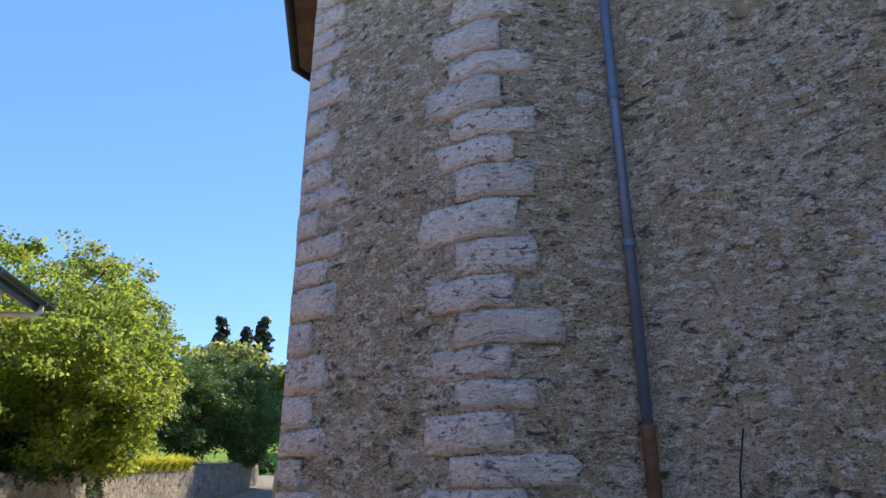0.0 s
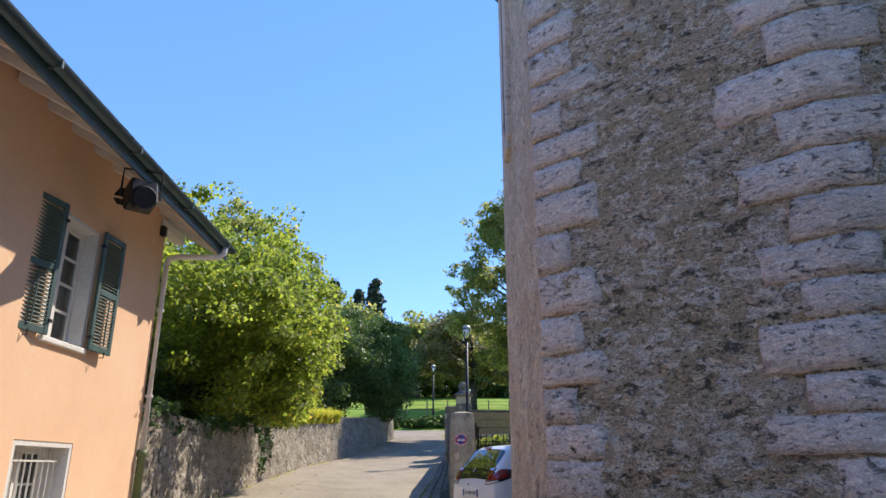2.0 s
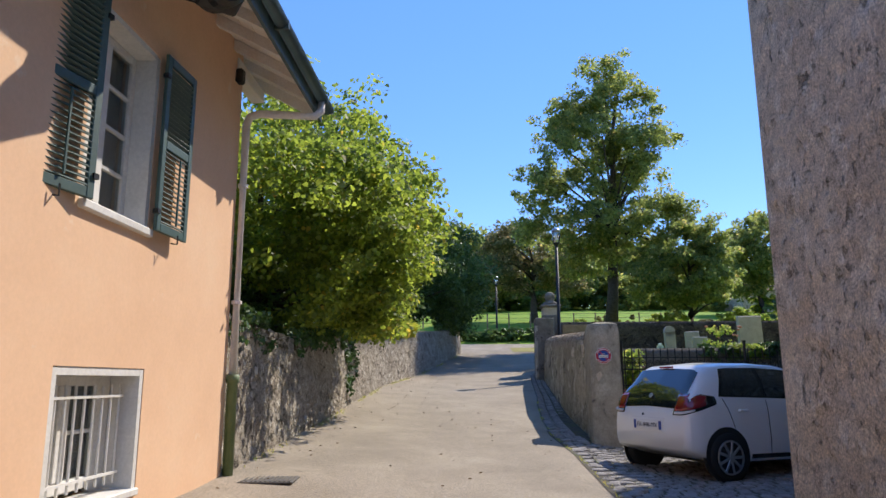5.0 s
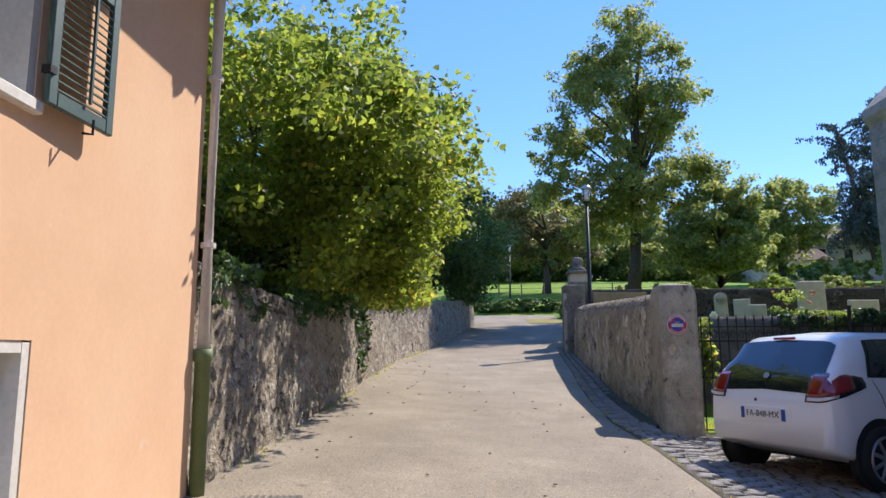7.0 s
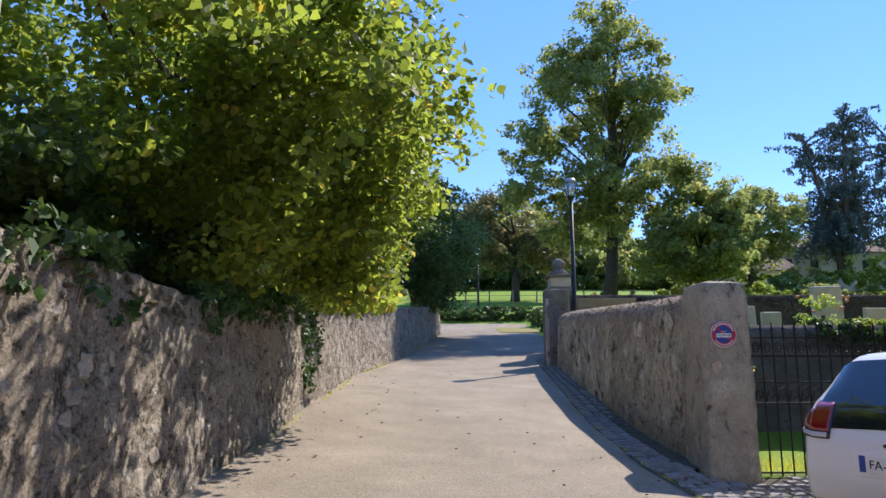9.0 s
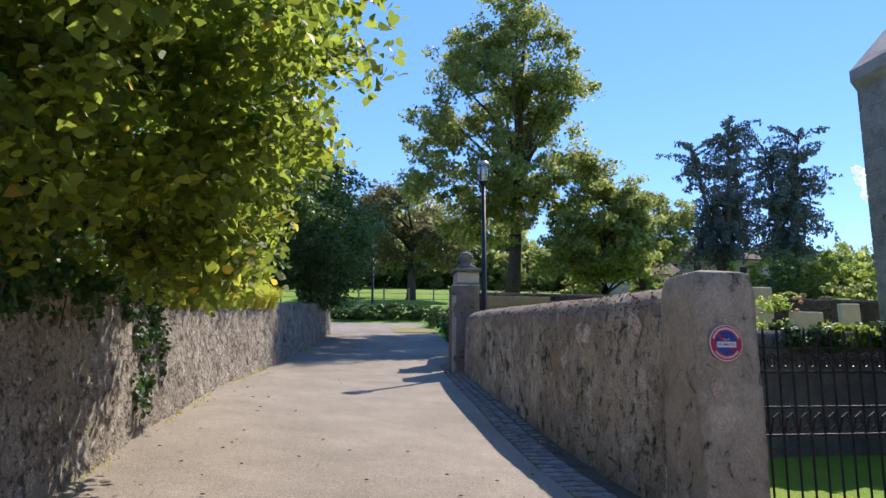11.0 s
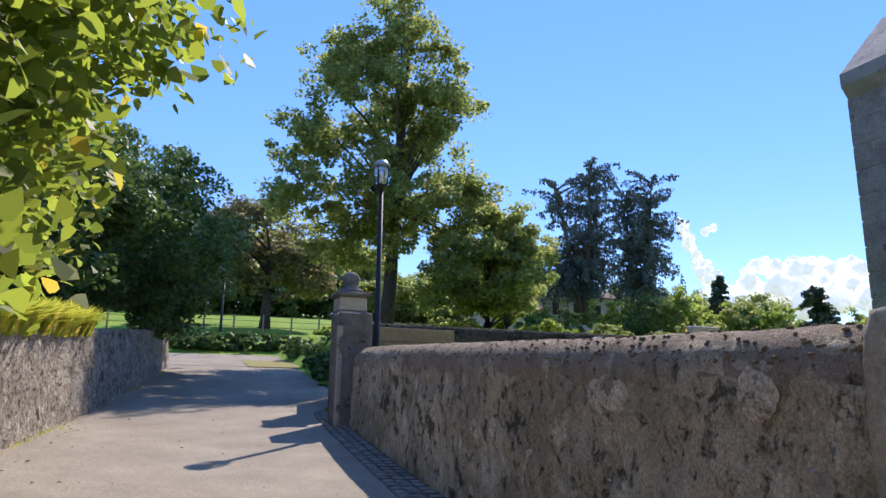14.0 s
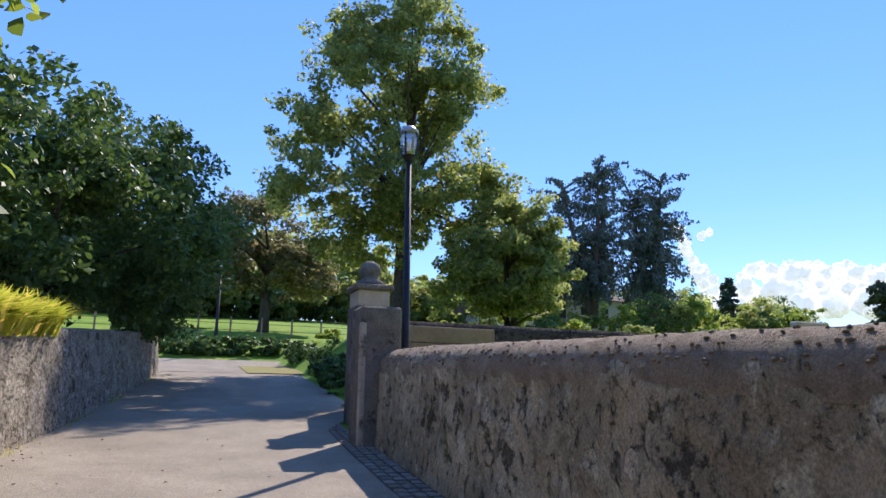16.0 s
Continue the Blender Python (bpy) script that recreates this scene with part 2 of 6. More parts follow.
CEMENT = surface("weathered_cement", [(0.334, 0.28, 0.216), (0.45, 0.378, 0.297), (0.551, 0.469, 0.378)], 0.95, 1.6, 30, 0.6, spots=[((0.15, 0.125, 0.10), 1.8, 0.43), ((0.13, 0.11, 0.09), 12.0, 0.39), ((0.145, 0.126, 0.0945), 3.0, 0.36), ((0.62, 0.588, 0.499), 4.0, 0.33)], grit=0.8, depth=0.02)
ASPHALT = surface("asphalt", [(0.26, 0.222, 0.17), (0.315, 0.267, 0.205), (0.371, 0.318, 0.242)], 0.95, 0.9, 60, 0.45, spots=[((0.426, 0.363, 0.268), 60.0, 0.36), ((0.189, 0.156, 0.118), 2.4, 0.33)], grit=2.6, depth=0.025)
COBBLE = surface("cobble", [(0.19, 0.175, 0.16), (0.27, 0.25, 0.23), (0.34, 0.32, 0.295)], 0.85, 5.0, 40, 0.5, per_piece=0.14, grit=1.2, depth=0.03)
COBBLE_REST = surface("cobble_joined", [(0.19, 0.175, 0.16), (0.27, 0.25, 0.23), (0.34, 0.32, 0.295)], 0.85, 5.0, 40, 0.5, island=0.14)
JOINT = surface("cobble_bed", [(0.07, 0.065, 0.05), (0.12, 0.105, 0.08), (0.10, 0.115, 0.05)], 0.95, 3.0, 40, 0.5)
GRASS_GROUND = surface("meadow", [(0.11, 0.20, 0.02), (0.17, 0.28, 0.03), (0.26, 0.30, 0.045)], 0.9, 0.5, 12, 0.6)
SOIL = surface("soil", [(0.07, 0.055, 0.035), (0.10, 0.085, 0.05), (0.10, 0.11, 0.04)], 0.95, 2, 20, 0.5)
PLASTER = surface("apricot_plaster", [(0.739, 0.466, 0.287), (0.784, 0.504, 0.315), (0.8, 0.542, 0.35)], 0.9, 0.8, 30, 0.02, spots=[((0.8, 0.592, 0.42), 2.0, 0.36)], grit=0.2)
WHITE_PAINT = surface("white_paint", [(0.62, 0.59, 0.53), (0.72, 0.69, 0.63)], 0.6, 3, 30, 0.1)
SOFFIT = surface("soffit_paint", [(0.72, 0.662, 0.59), (0.744, 0.744, 0.744)], 0.7, 4, 40, 0.15)
SHUTTER_GREEN = surface("shutter_paint", [(0.045, 0.085, 0.075), (0.07, 0.12, 0.10)], 0.5, 6, 60, 0.1)
GUTTER_GREEN = surface("gutter_paint", [(0.06, 0.09, 0.085), (0.10, 0.135, 0.125)], 0.4, 4, 40, 0.05)
PIPE_GREEN = surface("green_pipe", [(0.09, 0.14, 0.05), (0.15, 0.19, 0.08)], 0.6, 5, 50, 0.1, spots=[((0.22, 0.15, 0.08), 9, 0.36)])
PIPE_PINK = surface("pale_pipe", [(0.74, 0.66, 0.59), (0.82, 0.76, 0.70)], 0.5, 3, 30, 0.05)
PIPE_BLUE = surface("blue_pipe", [(0.10, 0.14, 0.20), (0.16, 0.20, 0.27)], 0.45, 3, 30, 0.05, metal=0.3)
RUST = surface("rusty_iron", [(0.10, 0.06, 0.04), (0.20, 0.11, 0.07)], 0.85, 12, 60, 0.4)
IRON = surface("black_iron", [(0.012, 0.012, 0.013), (0.03, 0.028, 0.026)], 0.5, 8, 60, 0.1, metal=0.4)
ROOF = surface("roof_tile", [(0.10, 0.075, 0.06), (0.20, 0.13, 0.10)], 0.9, 3, 20, 0.4)
BARK = surface("bark", [(0.05, 0.04, 0.03), (0.11, 0.09, 0.07)], 0.95, 9, 40, 0.9)
WOOD = surface("plank", [(0.24, 0.155, 0.09), (0.34, 0.23, 0.14)], 0.7, 5, 40, 0.2)
GRANITE = surface("grave_stone", [(0.31, 0.285, 0.26), (0.40, 0.37, 0.34)], 0.7, 6, 80, 0.1, grit=0.8, depth=0.02)
CURTAIN = surface("net_curtain", [(0.20, 0.18, 0.16), (0.30, 0.27, 0.24)], 0.9, 8, 60, 0.2)
CAR_WHITE = plain("car_paint", (0.82, 0.82, 0.81), 0.28, 0.0, 0.6)
CAR_BLACK = plain("gloss_black", (0.008, 0.008, 0.009), 0.12, 0.0, 0.4)
CAR_GLASS = plain("car_glass", (0.012, 0.016, 0.018), 0.04, 0.0, 1.0)
RUBBER = plain("rubber", (0.012, 0.012, 0.012), 0.8)
ALLOY = plain("alloy", (0.38, 0.38, 0.40), 0.35, 0.8)
RED_LAMP = plain("red_lamp", (0.24, 0.006, 0.010), 0.12, 0.0, 1.0)
CLEAR_LAMP = plain("clear_lamp", (0.65, 0.60, 0.58), 0.15, 0.0, 1.0)
PLATE_WHITE = plain("plate_white", (0.78, 0.78, 0.76), 0.4)
SIGN_RED, SIGN_BLUE = plain("sign_red", (0.50, 0.03, 0.05), 0.45), plain("sign_blue", (0.015, 0.06, 0.30), 0.45)
INK = plain("ink", (0.015, 0.015, 0.018), 0.5)
# near-black colour stands for unlit rooms, also on the far house's flat windows
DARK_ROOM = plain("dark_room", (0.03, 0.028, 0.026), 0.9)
PANE, LAMP_GLASS = glassy("window_pane", (0.75, 0.78, 0.76), 0.12), glassy("lantern_glass", (0.9, 0.92, 0.93), 0.35)
LINDEN_LEAF = leafy("linden_leaf", (0.072, 0.112, 0.017), (0.19, 0.24, 0.03), (0.36, 0.27, 0.035), 0.035, 0.56, 2.6)
DARK_LEAF = leafy("dark_leaf", (0.0432, 0.0891, 0.0248), (0.12, 0.2, 0.0414), glow=0.25)
OAK_LEAF = leafy("oak_leaf", (0.085, 0.117, 0.035), (0.215, 0.242, 0.062), (0.38, 0.29, 0.09), 0.06, 0.58, 2.5)
BROWN_LEAF = leafy("turning_leaf", (0.075, 0.09, 0.034), (0.17, 0.165, 0.06), (0.36, 0.255, 0.11), 0.22, 0.4)
FIR_LEAF = leafy("fir_needle", (0.0192, 0.0448, 0.0256), (0.056, 0.096, 0.0512), glow=0.1)
CEDAR_LEAF = leafy("cedar_needle", (0.042, 0.066, 0.056), (0.095, 0.125, 0.10), glow=0.15)
BUSH_LEAF = leafy("bush_leaf", (0.084, 0.135, 0.024), (0.224, 0.284, 0.048), (0.42, 0.378, 0.072), 0.12, 0.55, 2.4)
IVY_LEAF = leafy("ivy_leaf", (0.027, 0.0675, 0.0168), (0.075, 0.15, 0.0308), glow=0.2)
GRASS_BLADE = leafy("grass_blade", (0.234, 0.3, 0.0275), (0.442, 0.45, 0.055), (0.598, 0.45, 0.11), 0.2, 0.5)
OLD_STONE = surface("old_dark_stone", [(0.14, 0.12, 0.10), (0.20, 0.175, 0.145), (0.27, 0.24, 0.20)], 0.95, 3.0, 30, 0.8, spots=[((0.07, 0.062, 0.052), 4.0, 0.4)], grit=1.4, depth=0.04)
MOSS = surface("dry_moss", [(0.162, 0.119, 0.08), (0.27, 0.204, 0.136)], 0.95, 20, 80, 0.6)
PETAL = plain("petal", (0.65, 0.25, 0.22), 0.6)
CLOUD = plain("cloud_white", (0.76, 0.76, 0.77), 1.0)
# added self-glow brightens the far clouds beyond their sunlight
CLOUD.node_tree.nodes["Principled BSDF"].inputs["Emission Color"].default_value = (0.9, 0.94, 1.0, 1)
CLOUD.node_tree.nodes["Principled BSDF"].inputs["Emission Strength"].default_value = 0.22


# ---- building helpers ----
def part(name, bm, material, parent=None, label="", smooth=False):
    """Link a bmesh as one mesh object under a thing or a part."""
    me = bpy.data.meshes.new(name)
    bm.to_mesh(me)
    bm.free()
    return linked(name, me, material, parent, label, smooth)


def linked(name, me, material, parent=None, label="", smooth=False):
    if not me.materials:
        me.materials.append(material)
    if smooth:
        me.polygons.foreach_set("use_smooth", [True] * len(me.polygons))
    ob = new(name, me)
    ob.parent = parent
    if label:
        ob["label"] = label
    return ob


def thing(name, m, label, category, group="", kind=""):
    ob = new(name)
    ob.empty_display_size = 0.1
    ob.matrix_world = m
    return tagged(ob, label, category, group, kind)


def box(bm, x0, x1, y0, y1, z0, z1, m=None, bevel=0.0):
    r = bmesh.ops.create_cube(bm, size=1.0)["verts"]
    for v in r:
        v.co = Vector((x0 + (v.co.x + 0.5) * (x1 - x0), y0 + (v.co.y + 0.5) * (y1 - y0), z0 + (v.co.z + 0.5) * (z1 - z0)))
    if bevel:
        es = {e for v in r for e in v.link_edges}
        r = list({v for f in bmesh.ops.bevel(bm, geom=list(es), offset=bevel, segments=1, affect="EDGES")["faces"] for v in f.verts} | {v for v in r if v.is_valid})
    if m is not None:
        bmesh.ops.transform(bm, matrix=m, verts=r)
    return bm


def boxed(*a, **k):
    return box(bmesh.new(), *a, **k)


def tube(points, radii, sides=8, bm=None):
    """A tapered tube through points."""
    bm = bm or bmesh.new()
    rings = []
    for i, p in enumerate(points):
        p = Vector(p)
        way = Vector(points[min(i + 1, len(points) - 1)]) - Vector(points[max(i - 1, 0)])
        q = way.to_track_quat("Z", "Y")
        r = radii[i] if isinstance(radii, (list, tuple)) else radii
        rings.append([bm.verts.new(p + q @ Vector((r * math.cos(2 * math.pi * k / sides), r * math.sin(2 * math.pi * k / sides), 0))) for k in range(sides)])
    for a, b in zip(rings, rings[1:]):
        for k in range(sides):
            bm.faces.new((a[k], a[(k + 1) % sides], b[(k + 1) % sides], b[k]))
    bm.faces.new(rings[0][::-1])
    bm.faces.new(rings[-1])
    return bm


def spun(profile, sides=20):
    """A solid of revolution round z from (radius, height) pairs."""
    bm = bmesh.new()
    rings = [[bm.verts.new((r * math.cos(2 * math.pi * k / sides), r * math.sin(2 * math.pi * k / sides), z)) for k in range(sides)] for r, z in profile]
    for a, b in zip(rings, rings[1:]):
        for k in range(sides):
            bm.faces.new((a[k], a[(k + 1) % sides], b[(k + 1) % sides], b[k]))
    bm.faces.new(rings[0][::-1])
    bm.faces.new(rings[-1])
    return bm


def grid(nu, nv, at):
    """A sheet of quads; at(u, v) gives a place for u and v in 0..1."""
    bm = bmesh.new()
    vs = [[bm.verts.new(at(i / nu, j / nv)) for j in range(nv + 1)] for i in range(nu + 1)]
    for i in range(nu):
        for j in range(nv):
            bm.faces.new((vs[i][j], vs[i + 1][j], vs[i + 1][j + 1], vs[i][j + 1]))
    return bm


def lettering(name, words, size, m, material, parent):
    cu = bpy.data.curves.new(name, "FONT")
    cu.body, cu.size, cu.align_x, cu.align_y, cu.extrude = words, size, "CENTER", "CENTER", 0.001
    tmp = new(name, cu)
    bpy.context.view_layer.update()
    me = bpy.data.meshes.new_from_object(tmp)
    bpy.data.objects.remove(tmp)
    ob = linked(name, me, material, parent)
    ob.matrix_local = m
    return ob


def spread(x, table):
    return float(np.interp(x, [p[0] for p in table], [p[1] for p in table]))


# ---- ground levels ----
PROFILE = [(-80, -0.8), (0, -0.12), (5, 0.0), (10, 0.1), (12, 0.14), (15, 0.3), (18, 0.47), (20, 0.6), (22.8, 0.82), (25.2, 1.03), (27, 1.2), (29.5, 1.43), (36, 2.1), (43, 2.85), (48, 3.45), (52, 4.4), (62, 6.3), (90, 10), (160, 18), (400, 40), (1500, 120), (3000, 150)]


def step(a, b, x):
    u = min(max((x - a) / (b - a), 0.0), 1.0)
    return u * u * (3 - 2 * u)


def gz(x, y):
    z = spread(y, PROFILE)
    side = min(max(-0.05 * (x + 3.7), -0.12), 0.14) * step(-5, 5, y) * (1 - step(24, 32, y))
    drop = 0.2 * step(-2.4, -0.8, x) * step(11, 16, y) * (1 - step(19.5, 24, y))
    return z + side - drop


# the left wall's foot and the road's edges, by y
LEFT_X = [(-80, -6.2), (12.2, -6.2), (12.4, -6.3), (16, -6.3), (21, -6.35), (25.5, -6.2), (30, -5.6), (38.5, -4.55), (43, -4.1)]
LEFT_TOP = [(12, 2.15), (16, 2.0), (22, 2.42), (30, 3.0), (43, 4.1)]
GUTTER_X = [(11, -2.0), (15.6, -2.0), (17.5, -2.15), (20, -2.08), (22.9, -1.9), (24.6, -1.75), (28.3, -1.57), (30.5, -1.42), (33, -0.1), (43, 0.5)]
WALL_X = [(18, -1.33), (22, -1.34), (24, -1.25), (29, -1.08)]
WALL_TOP = [(18, 2.30), (20.7, 2.40), (27.3, 2.74), (29, 2.8)]


# ---- ground, road ----
XS = [-2500, -800, -300, -120, -60, -30, -18, -12, -9, -7.5] + [-6.5 + 0.5 * i for i in range(24)] + [6.5, 8, 10, 14, 20, 30, 45, 70, 120, 300, 800, 2500]
YS = [-80, -40, -20, -10] + list(range(-5, 64)) + [66, 70, 75, 80, 90, 105, 130, 160, 250, 400, 900, 1500, 3000]
bm = bmesh.new()
vs = [[bm.verts.new((x, y, gz(x, y) - 0.03)) for y in YS] for x in XS]
for i in range(len(XS) - 1):
    for j in range(len(YS) - 1):
        bm.faces.new((vs[i][j], vs[i + 1][j], vs[i + 1][j + 1], vs[i][j + 1]))
tagged(part("ground", bm, GRASS_GROUND, smooth=True), "sunlit green meadow ground rising to the hills", "ground", kind="structure")


def road_at(u, v):
    y = -30 + 76.5 * u
    right = 9.0 if y < 11.2 else spread(y, GUTTER_X)
    left = spread(y, LEFT_X) - 0.2
    x = left + (right - left) * v
    return Vector((x, y, gz(x, y) + 0.0 + 0.004 * noise.noise((x * 1.3, y * 1.3, 0))))


tagged(part("road", grid(230, 24, road_at), ASPHALT, smooth=True), "worn grey-brown asphalt lane rising between walls", "road", kind="structure")
tagged(part("road", grid(40, 8, lambda u, v: Vector((-40 + 48 * u, 43.4 + 5.2 * v, gz(-40 + 48 * u, 43.4 + 5.2 * v) + 0.012))), ASPHALT, smooth=True), "sunlit asphalt cross lane above the walls", "road", kind="structure")
tagged(part("verge", grid(6, 6, lambda u, v: Vector((-1.3 + 4.5 * u, 43.2 + 3.0 * v, gz(-1.3 + 4.5 * u, 43.2 + 3.0 * v) + 0.03))), surface("dry_grass", [(0.24, 0.22, 0.08), (0.32, 0.28, 0.11)], 0.95, 3, 30, 0.5)), "dry yellow grass verge beside the lane", "verge", kind="structure")
parking = tagged(part("pavement", grid(30, 30, lambda u, v: (lambda y, x0: Vector((x0 + 9 * u, y, gz(x0 + 9 * u, y) + 0.006)))(11.2 + 7.0 * v, spread(11.2 + 7.0 * v, GUTTER_X) - 0.03)), JOINT), "bed of earth and moss between worn cobbles", "pavement", kind="structure")
gutter = tagged(part("gutter", grid(60, 2, lambda u, v: (lambda y: Vector((spread(y, GUTTER_X) + (spread(y, WALL_X) - spread(y, GUTTER_X)) * v, y, gz(-1.6, y) + 0.004)))(18 + 12.4 * u)), JOINT), "earth bed of the cobbled gutter along the wall", "gutter", kind="structure")


# ---- walls ----
def rough(p, amount, s=3.0):
    q = Vector(p)
    return amount * (noise.noise(q * s) + 0.6 * noise.noise(q * s * 2.7) + 0.35 * noise.noise(q * s * 6.1))


def wall_body(y0, y1, foot, top, thick, sign, batter=0.12, cap=0.0, n=160):
    """A rough wall along y: one closed strip over front, top and back. sign: +1 if its face looks to +x."""
    def at(u, v):
        y = y0 + (y1 - y0) * u
        xf, zt = spread(y, foot), spread(y, top)
        zb = gz(xf, y) - 0.25
        if v < 0.55:
            w = v / 0.55
            p = Vector((xf - sign * batter * w, y, zb + (zt - cap - zb) * w))
        elif v < 0.75:
            w = (v - 0.55) / 0.2
            a = math.pi * w
            p = Vector((xf - sign * (batter + thick * (0.5 - 0.5 * math.cos(a))), y, zt - cap + max(cap, 0.04) * math.sin(a)))
        else:
            w = (v - 0.75) / 0.25
            p = Vector((xf - sign * (batter + thick), y, zt - cap + (zb - zt + cap) * w))
        d = rough(p, 0.030, 2.6) + 0.012 * noise.noise(p * 11) + 0.008 * noise.noise(p * 23)
        return p + Vector((sign * d, 0, 0.4 * d))
    return grid(n, 48, at)


left_wall = tagged(part("wall_west", wall_body(12.64, 43.0, LEFT_X, LEFT_TOP, 0.45, 1, 0.16, n=420), GARDEN_WALL, smooth=True), "old rubble stone garden wall with dark moss stains", "wall", kind="structure")
right_wall = tagged(part("wall_east", wall_body(18.3, 29.0, WALL_X, WALL_TOP, 0.55, -1, 0.05, 0.26, 110), RUBBLE, smooth=True), "old rendered rubble wall with a rounded coping", "wall", kind="structure")
bm = grid(110, 10, lambda u, v: (lambda y, a: Vector((spread(y, WALL_X) + 0.325 - 0.288 * math.cos(a), y, spread(y, WALL_TOP) - 0.27 + 0.285 * math.sin(a))) + Vector((rough((a, y, 3), 0.008, 5), 0, rough((a, y, 1), 0.012, 4))))(18.3 + 10.7 * u, math.pi * (-0.12 + 1.24 * v)))
part("coping", bm, COPING, right_wall, "rounded pebbly cement coping", True)
tagged(part("terrace", grid(60, 8, lambda u, v: (lambda y: Vector((spread(y, LEFT_X) - 0.35 - 14 * v, y, spread(y, LEFT_TOP) - 0.12 + 0.05 * noise.noise((y, v * 9, 2)) + 0.6 * v)))(12.3 + 31 * u)), SOIL), "raised garden soil behind the stone wall", "terrace", kind="structure")

# stones that stand proud in the walls: eight shared shapes
STONES = []
for k in range(8):
    random.seed(40 + k)
    b = bmesh.new()
    bmesh.ops.create_icosphere(b, subdivisions=1, radius=0.5)
    for v in b.verts:
        n4 = [math.copysign(abs(c) ** 0.55, c) for c in v.co]
        v.co = Vector((n4[0] * 0.16, n4[1] * 0.62, n4[2] * 0.62)) * (1 + 0.35 * (random.random() - 0.5))
    me = bpy.data.meshes.new("stone")
    b.to_mesh(me)
    b.free()
    me.materials.append(FIELDSTONE)
    STONES.append(me)


def stones_on(parent, place, count, small, large, seed, name="stone"):
    """place(random, random) gives a point on the face and the turn of its outward x axis."""
    rnd = random.Random(seed)
    for _ in range(count):
        p, turn = place(rnd.random(), rnd.random())
        ob = new(name, rnd.choice(STONES))
        w = rnd.uniform(small, large)
        h = w * rnd.uniform(0.5, 0.85)
        ob.matrix_world = pose(*p, rnd.uniform(-8, 8), rnd.uniform(-5, 5), turn + rnd.uniform(-6, 6)) @ Matrix.Diagonal((0.4, w, h, 1))
        ob.parent = parent


def left_face(a, b):
    y = 12.6 + 30 * a ** 1.5
    xf, zb, zt = spread(y, LEFT_X), gz(-6, y), spread(y, LEFT_TOP)
    w = 0.08 + 0.9 * b
    return (xf - 0.16 * w - 0.055, y, zb + (zt - zb) * w), 0


def right_face(a, b):
    y = 18.5 + 10.3 * a
    zb, zt = gz(-1.4, y), spread(y, WALL_TOP) - 0.34
    return (spread(y, WALL_X) + 0.05 * b + 0.05, y, zb + (zt - zb) * b), 180


stones_on(left_wall, left_face, 220, 0.12, 0.34, 3)
stones_on(right_wall, right_face, 110, 0.12, 0.36, 5)
b = bmesh.new()
bmesh.ops.create_icosphere(b, subdivisions=4, radius=1.0)
for v in b.verts:
    v.co *= 1 + 0.22 * noise.noise(v.co * 1.6) + 0.10 * noise.noise(v.co * 4.3)
PATCH = bpy.data.meshes.new("render_patch")
b.to_mesh(PATCH)
b.free()
PATCH.materials.append(MORTAR_FACE)
for y, z, w, h in ((19.07, 1.97, 0.30, 0.34), (20.45, 1.95, 0.44, 0.36), (22.4, 1.6, 0.25, 0.3)):
    ob = new("render_patch", PATCH)
    ob.matrix_world = pose(spread(y, WALL_X) + 0.05, y, z, 12, 0, 180) @ Matrix.Diagonal((0.028, w * 0.46, h * 0.46, 1))
    ob.parent = right_wall

# the pier with the sign
pier = thing("gate_pier", pose(-1.085, 18.05, 0.2), "weathered cement-rendered wall pier beside the iron fence", "pier")


def pier_side(u, v):
    a = 2 * math.pi * u
    c, s = math.cos(a), math.sin(a)
    k = 1 / max(abs(c), abs(s))
    r = min(k, 1.385)
    z = -0.3 + 2.45 * min(v / 0.86, 1.0)
    top = max(0.0, (v - 0.86) / 0.14)
    w = (1 - 0.06 * z / 2.2) * (1 - top) if top else (1 - 0.06 * z / 2.2) * (1 - 0.12 * max(0, (v - 0.8) / 0.06) ** 2)
    z += 0.06 * math.sin(math.pi / 2 * top)
    p = Vector((0.292 * c * r * w, 0.32 * s * r * w, z))
    d = rough(p + Vector((3, 3, 0)), 0.012, 3.5)
    return p + Vector((c * d, s * d, 0))


part("pier_body", grid(64, 40, pier_side), PIER_CEMENT, pier, smooth=True)
part("render_patch", grid(18, 3, lambda u, v: Vector((-0.14 + 0.05 * v * (1 + 0.3 * math.sin(u * 19)) * math.cos(2 * math.pi * u), -0.322, 1.2 + 0.085 * v * (1 + 0.25 * math.sin(u * 13)) * math.sin(2 * math.pi * u)))), MORTAR_FACE, pier, "pale scraped patch of render")
sign = thing("parking_sign", pose(-1.13, 17.715, 1.77, 90, 0, 0) @ pose(0, 0, 0), "round red and blue no-parking sign on the pier", "sign")
part("plate", spun([(0.0, 0), (0.145, 0), (0.147, 0.004), (0.145, 0.008), (0.0, 0.008)], 40), PLATE_WHITE, sign)
part("ring", spun([(0.0, 0.008), (0.139, 0.008), (0.139, 0.0095), (0.0, 0.0095)], 40), SIGN_RED, sign, "red ring")
part("disc", spun([(0.0, 0.0095), (0.098, 0.0095), (0.098, 0.011), (0.0, 0.011)], 40), SIGN_BLUE, sign, "blue disc")
part("bar", boxed(-0.095, 0.095, -0.012, 0.012, 0.011, 0.0122, pose(0, 0, 0, 0, 0, -45)), SIGN_RED, sign, "red bar")
part("label_plate", boxed(-0.085, 0.085, -0.035, 0.012, 0.0122, 0.0135), PLATE_WHITE, sign, "white name plate")
lettering("letters", "FA 848 MX", 0.034, pose(0, -0.012, 0.0142), INK, sign)
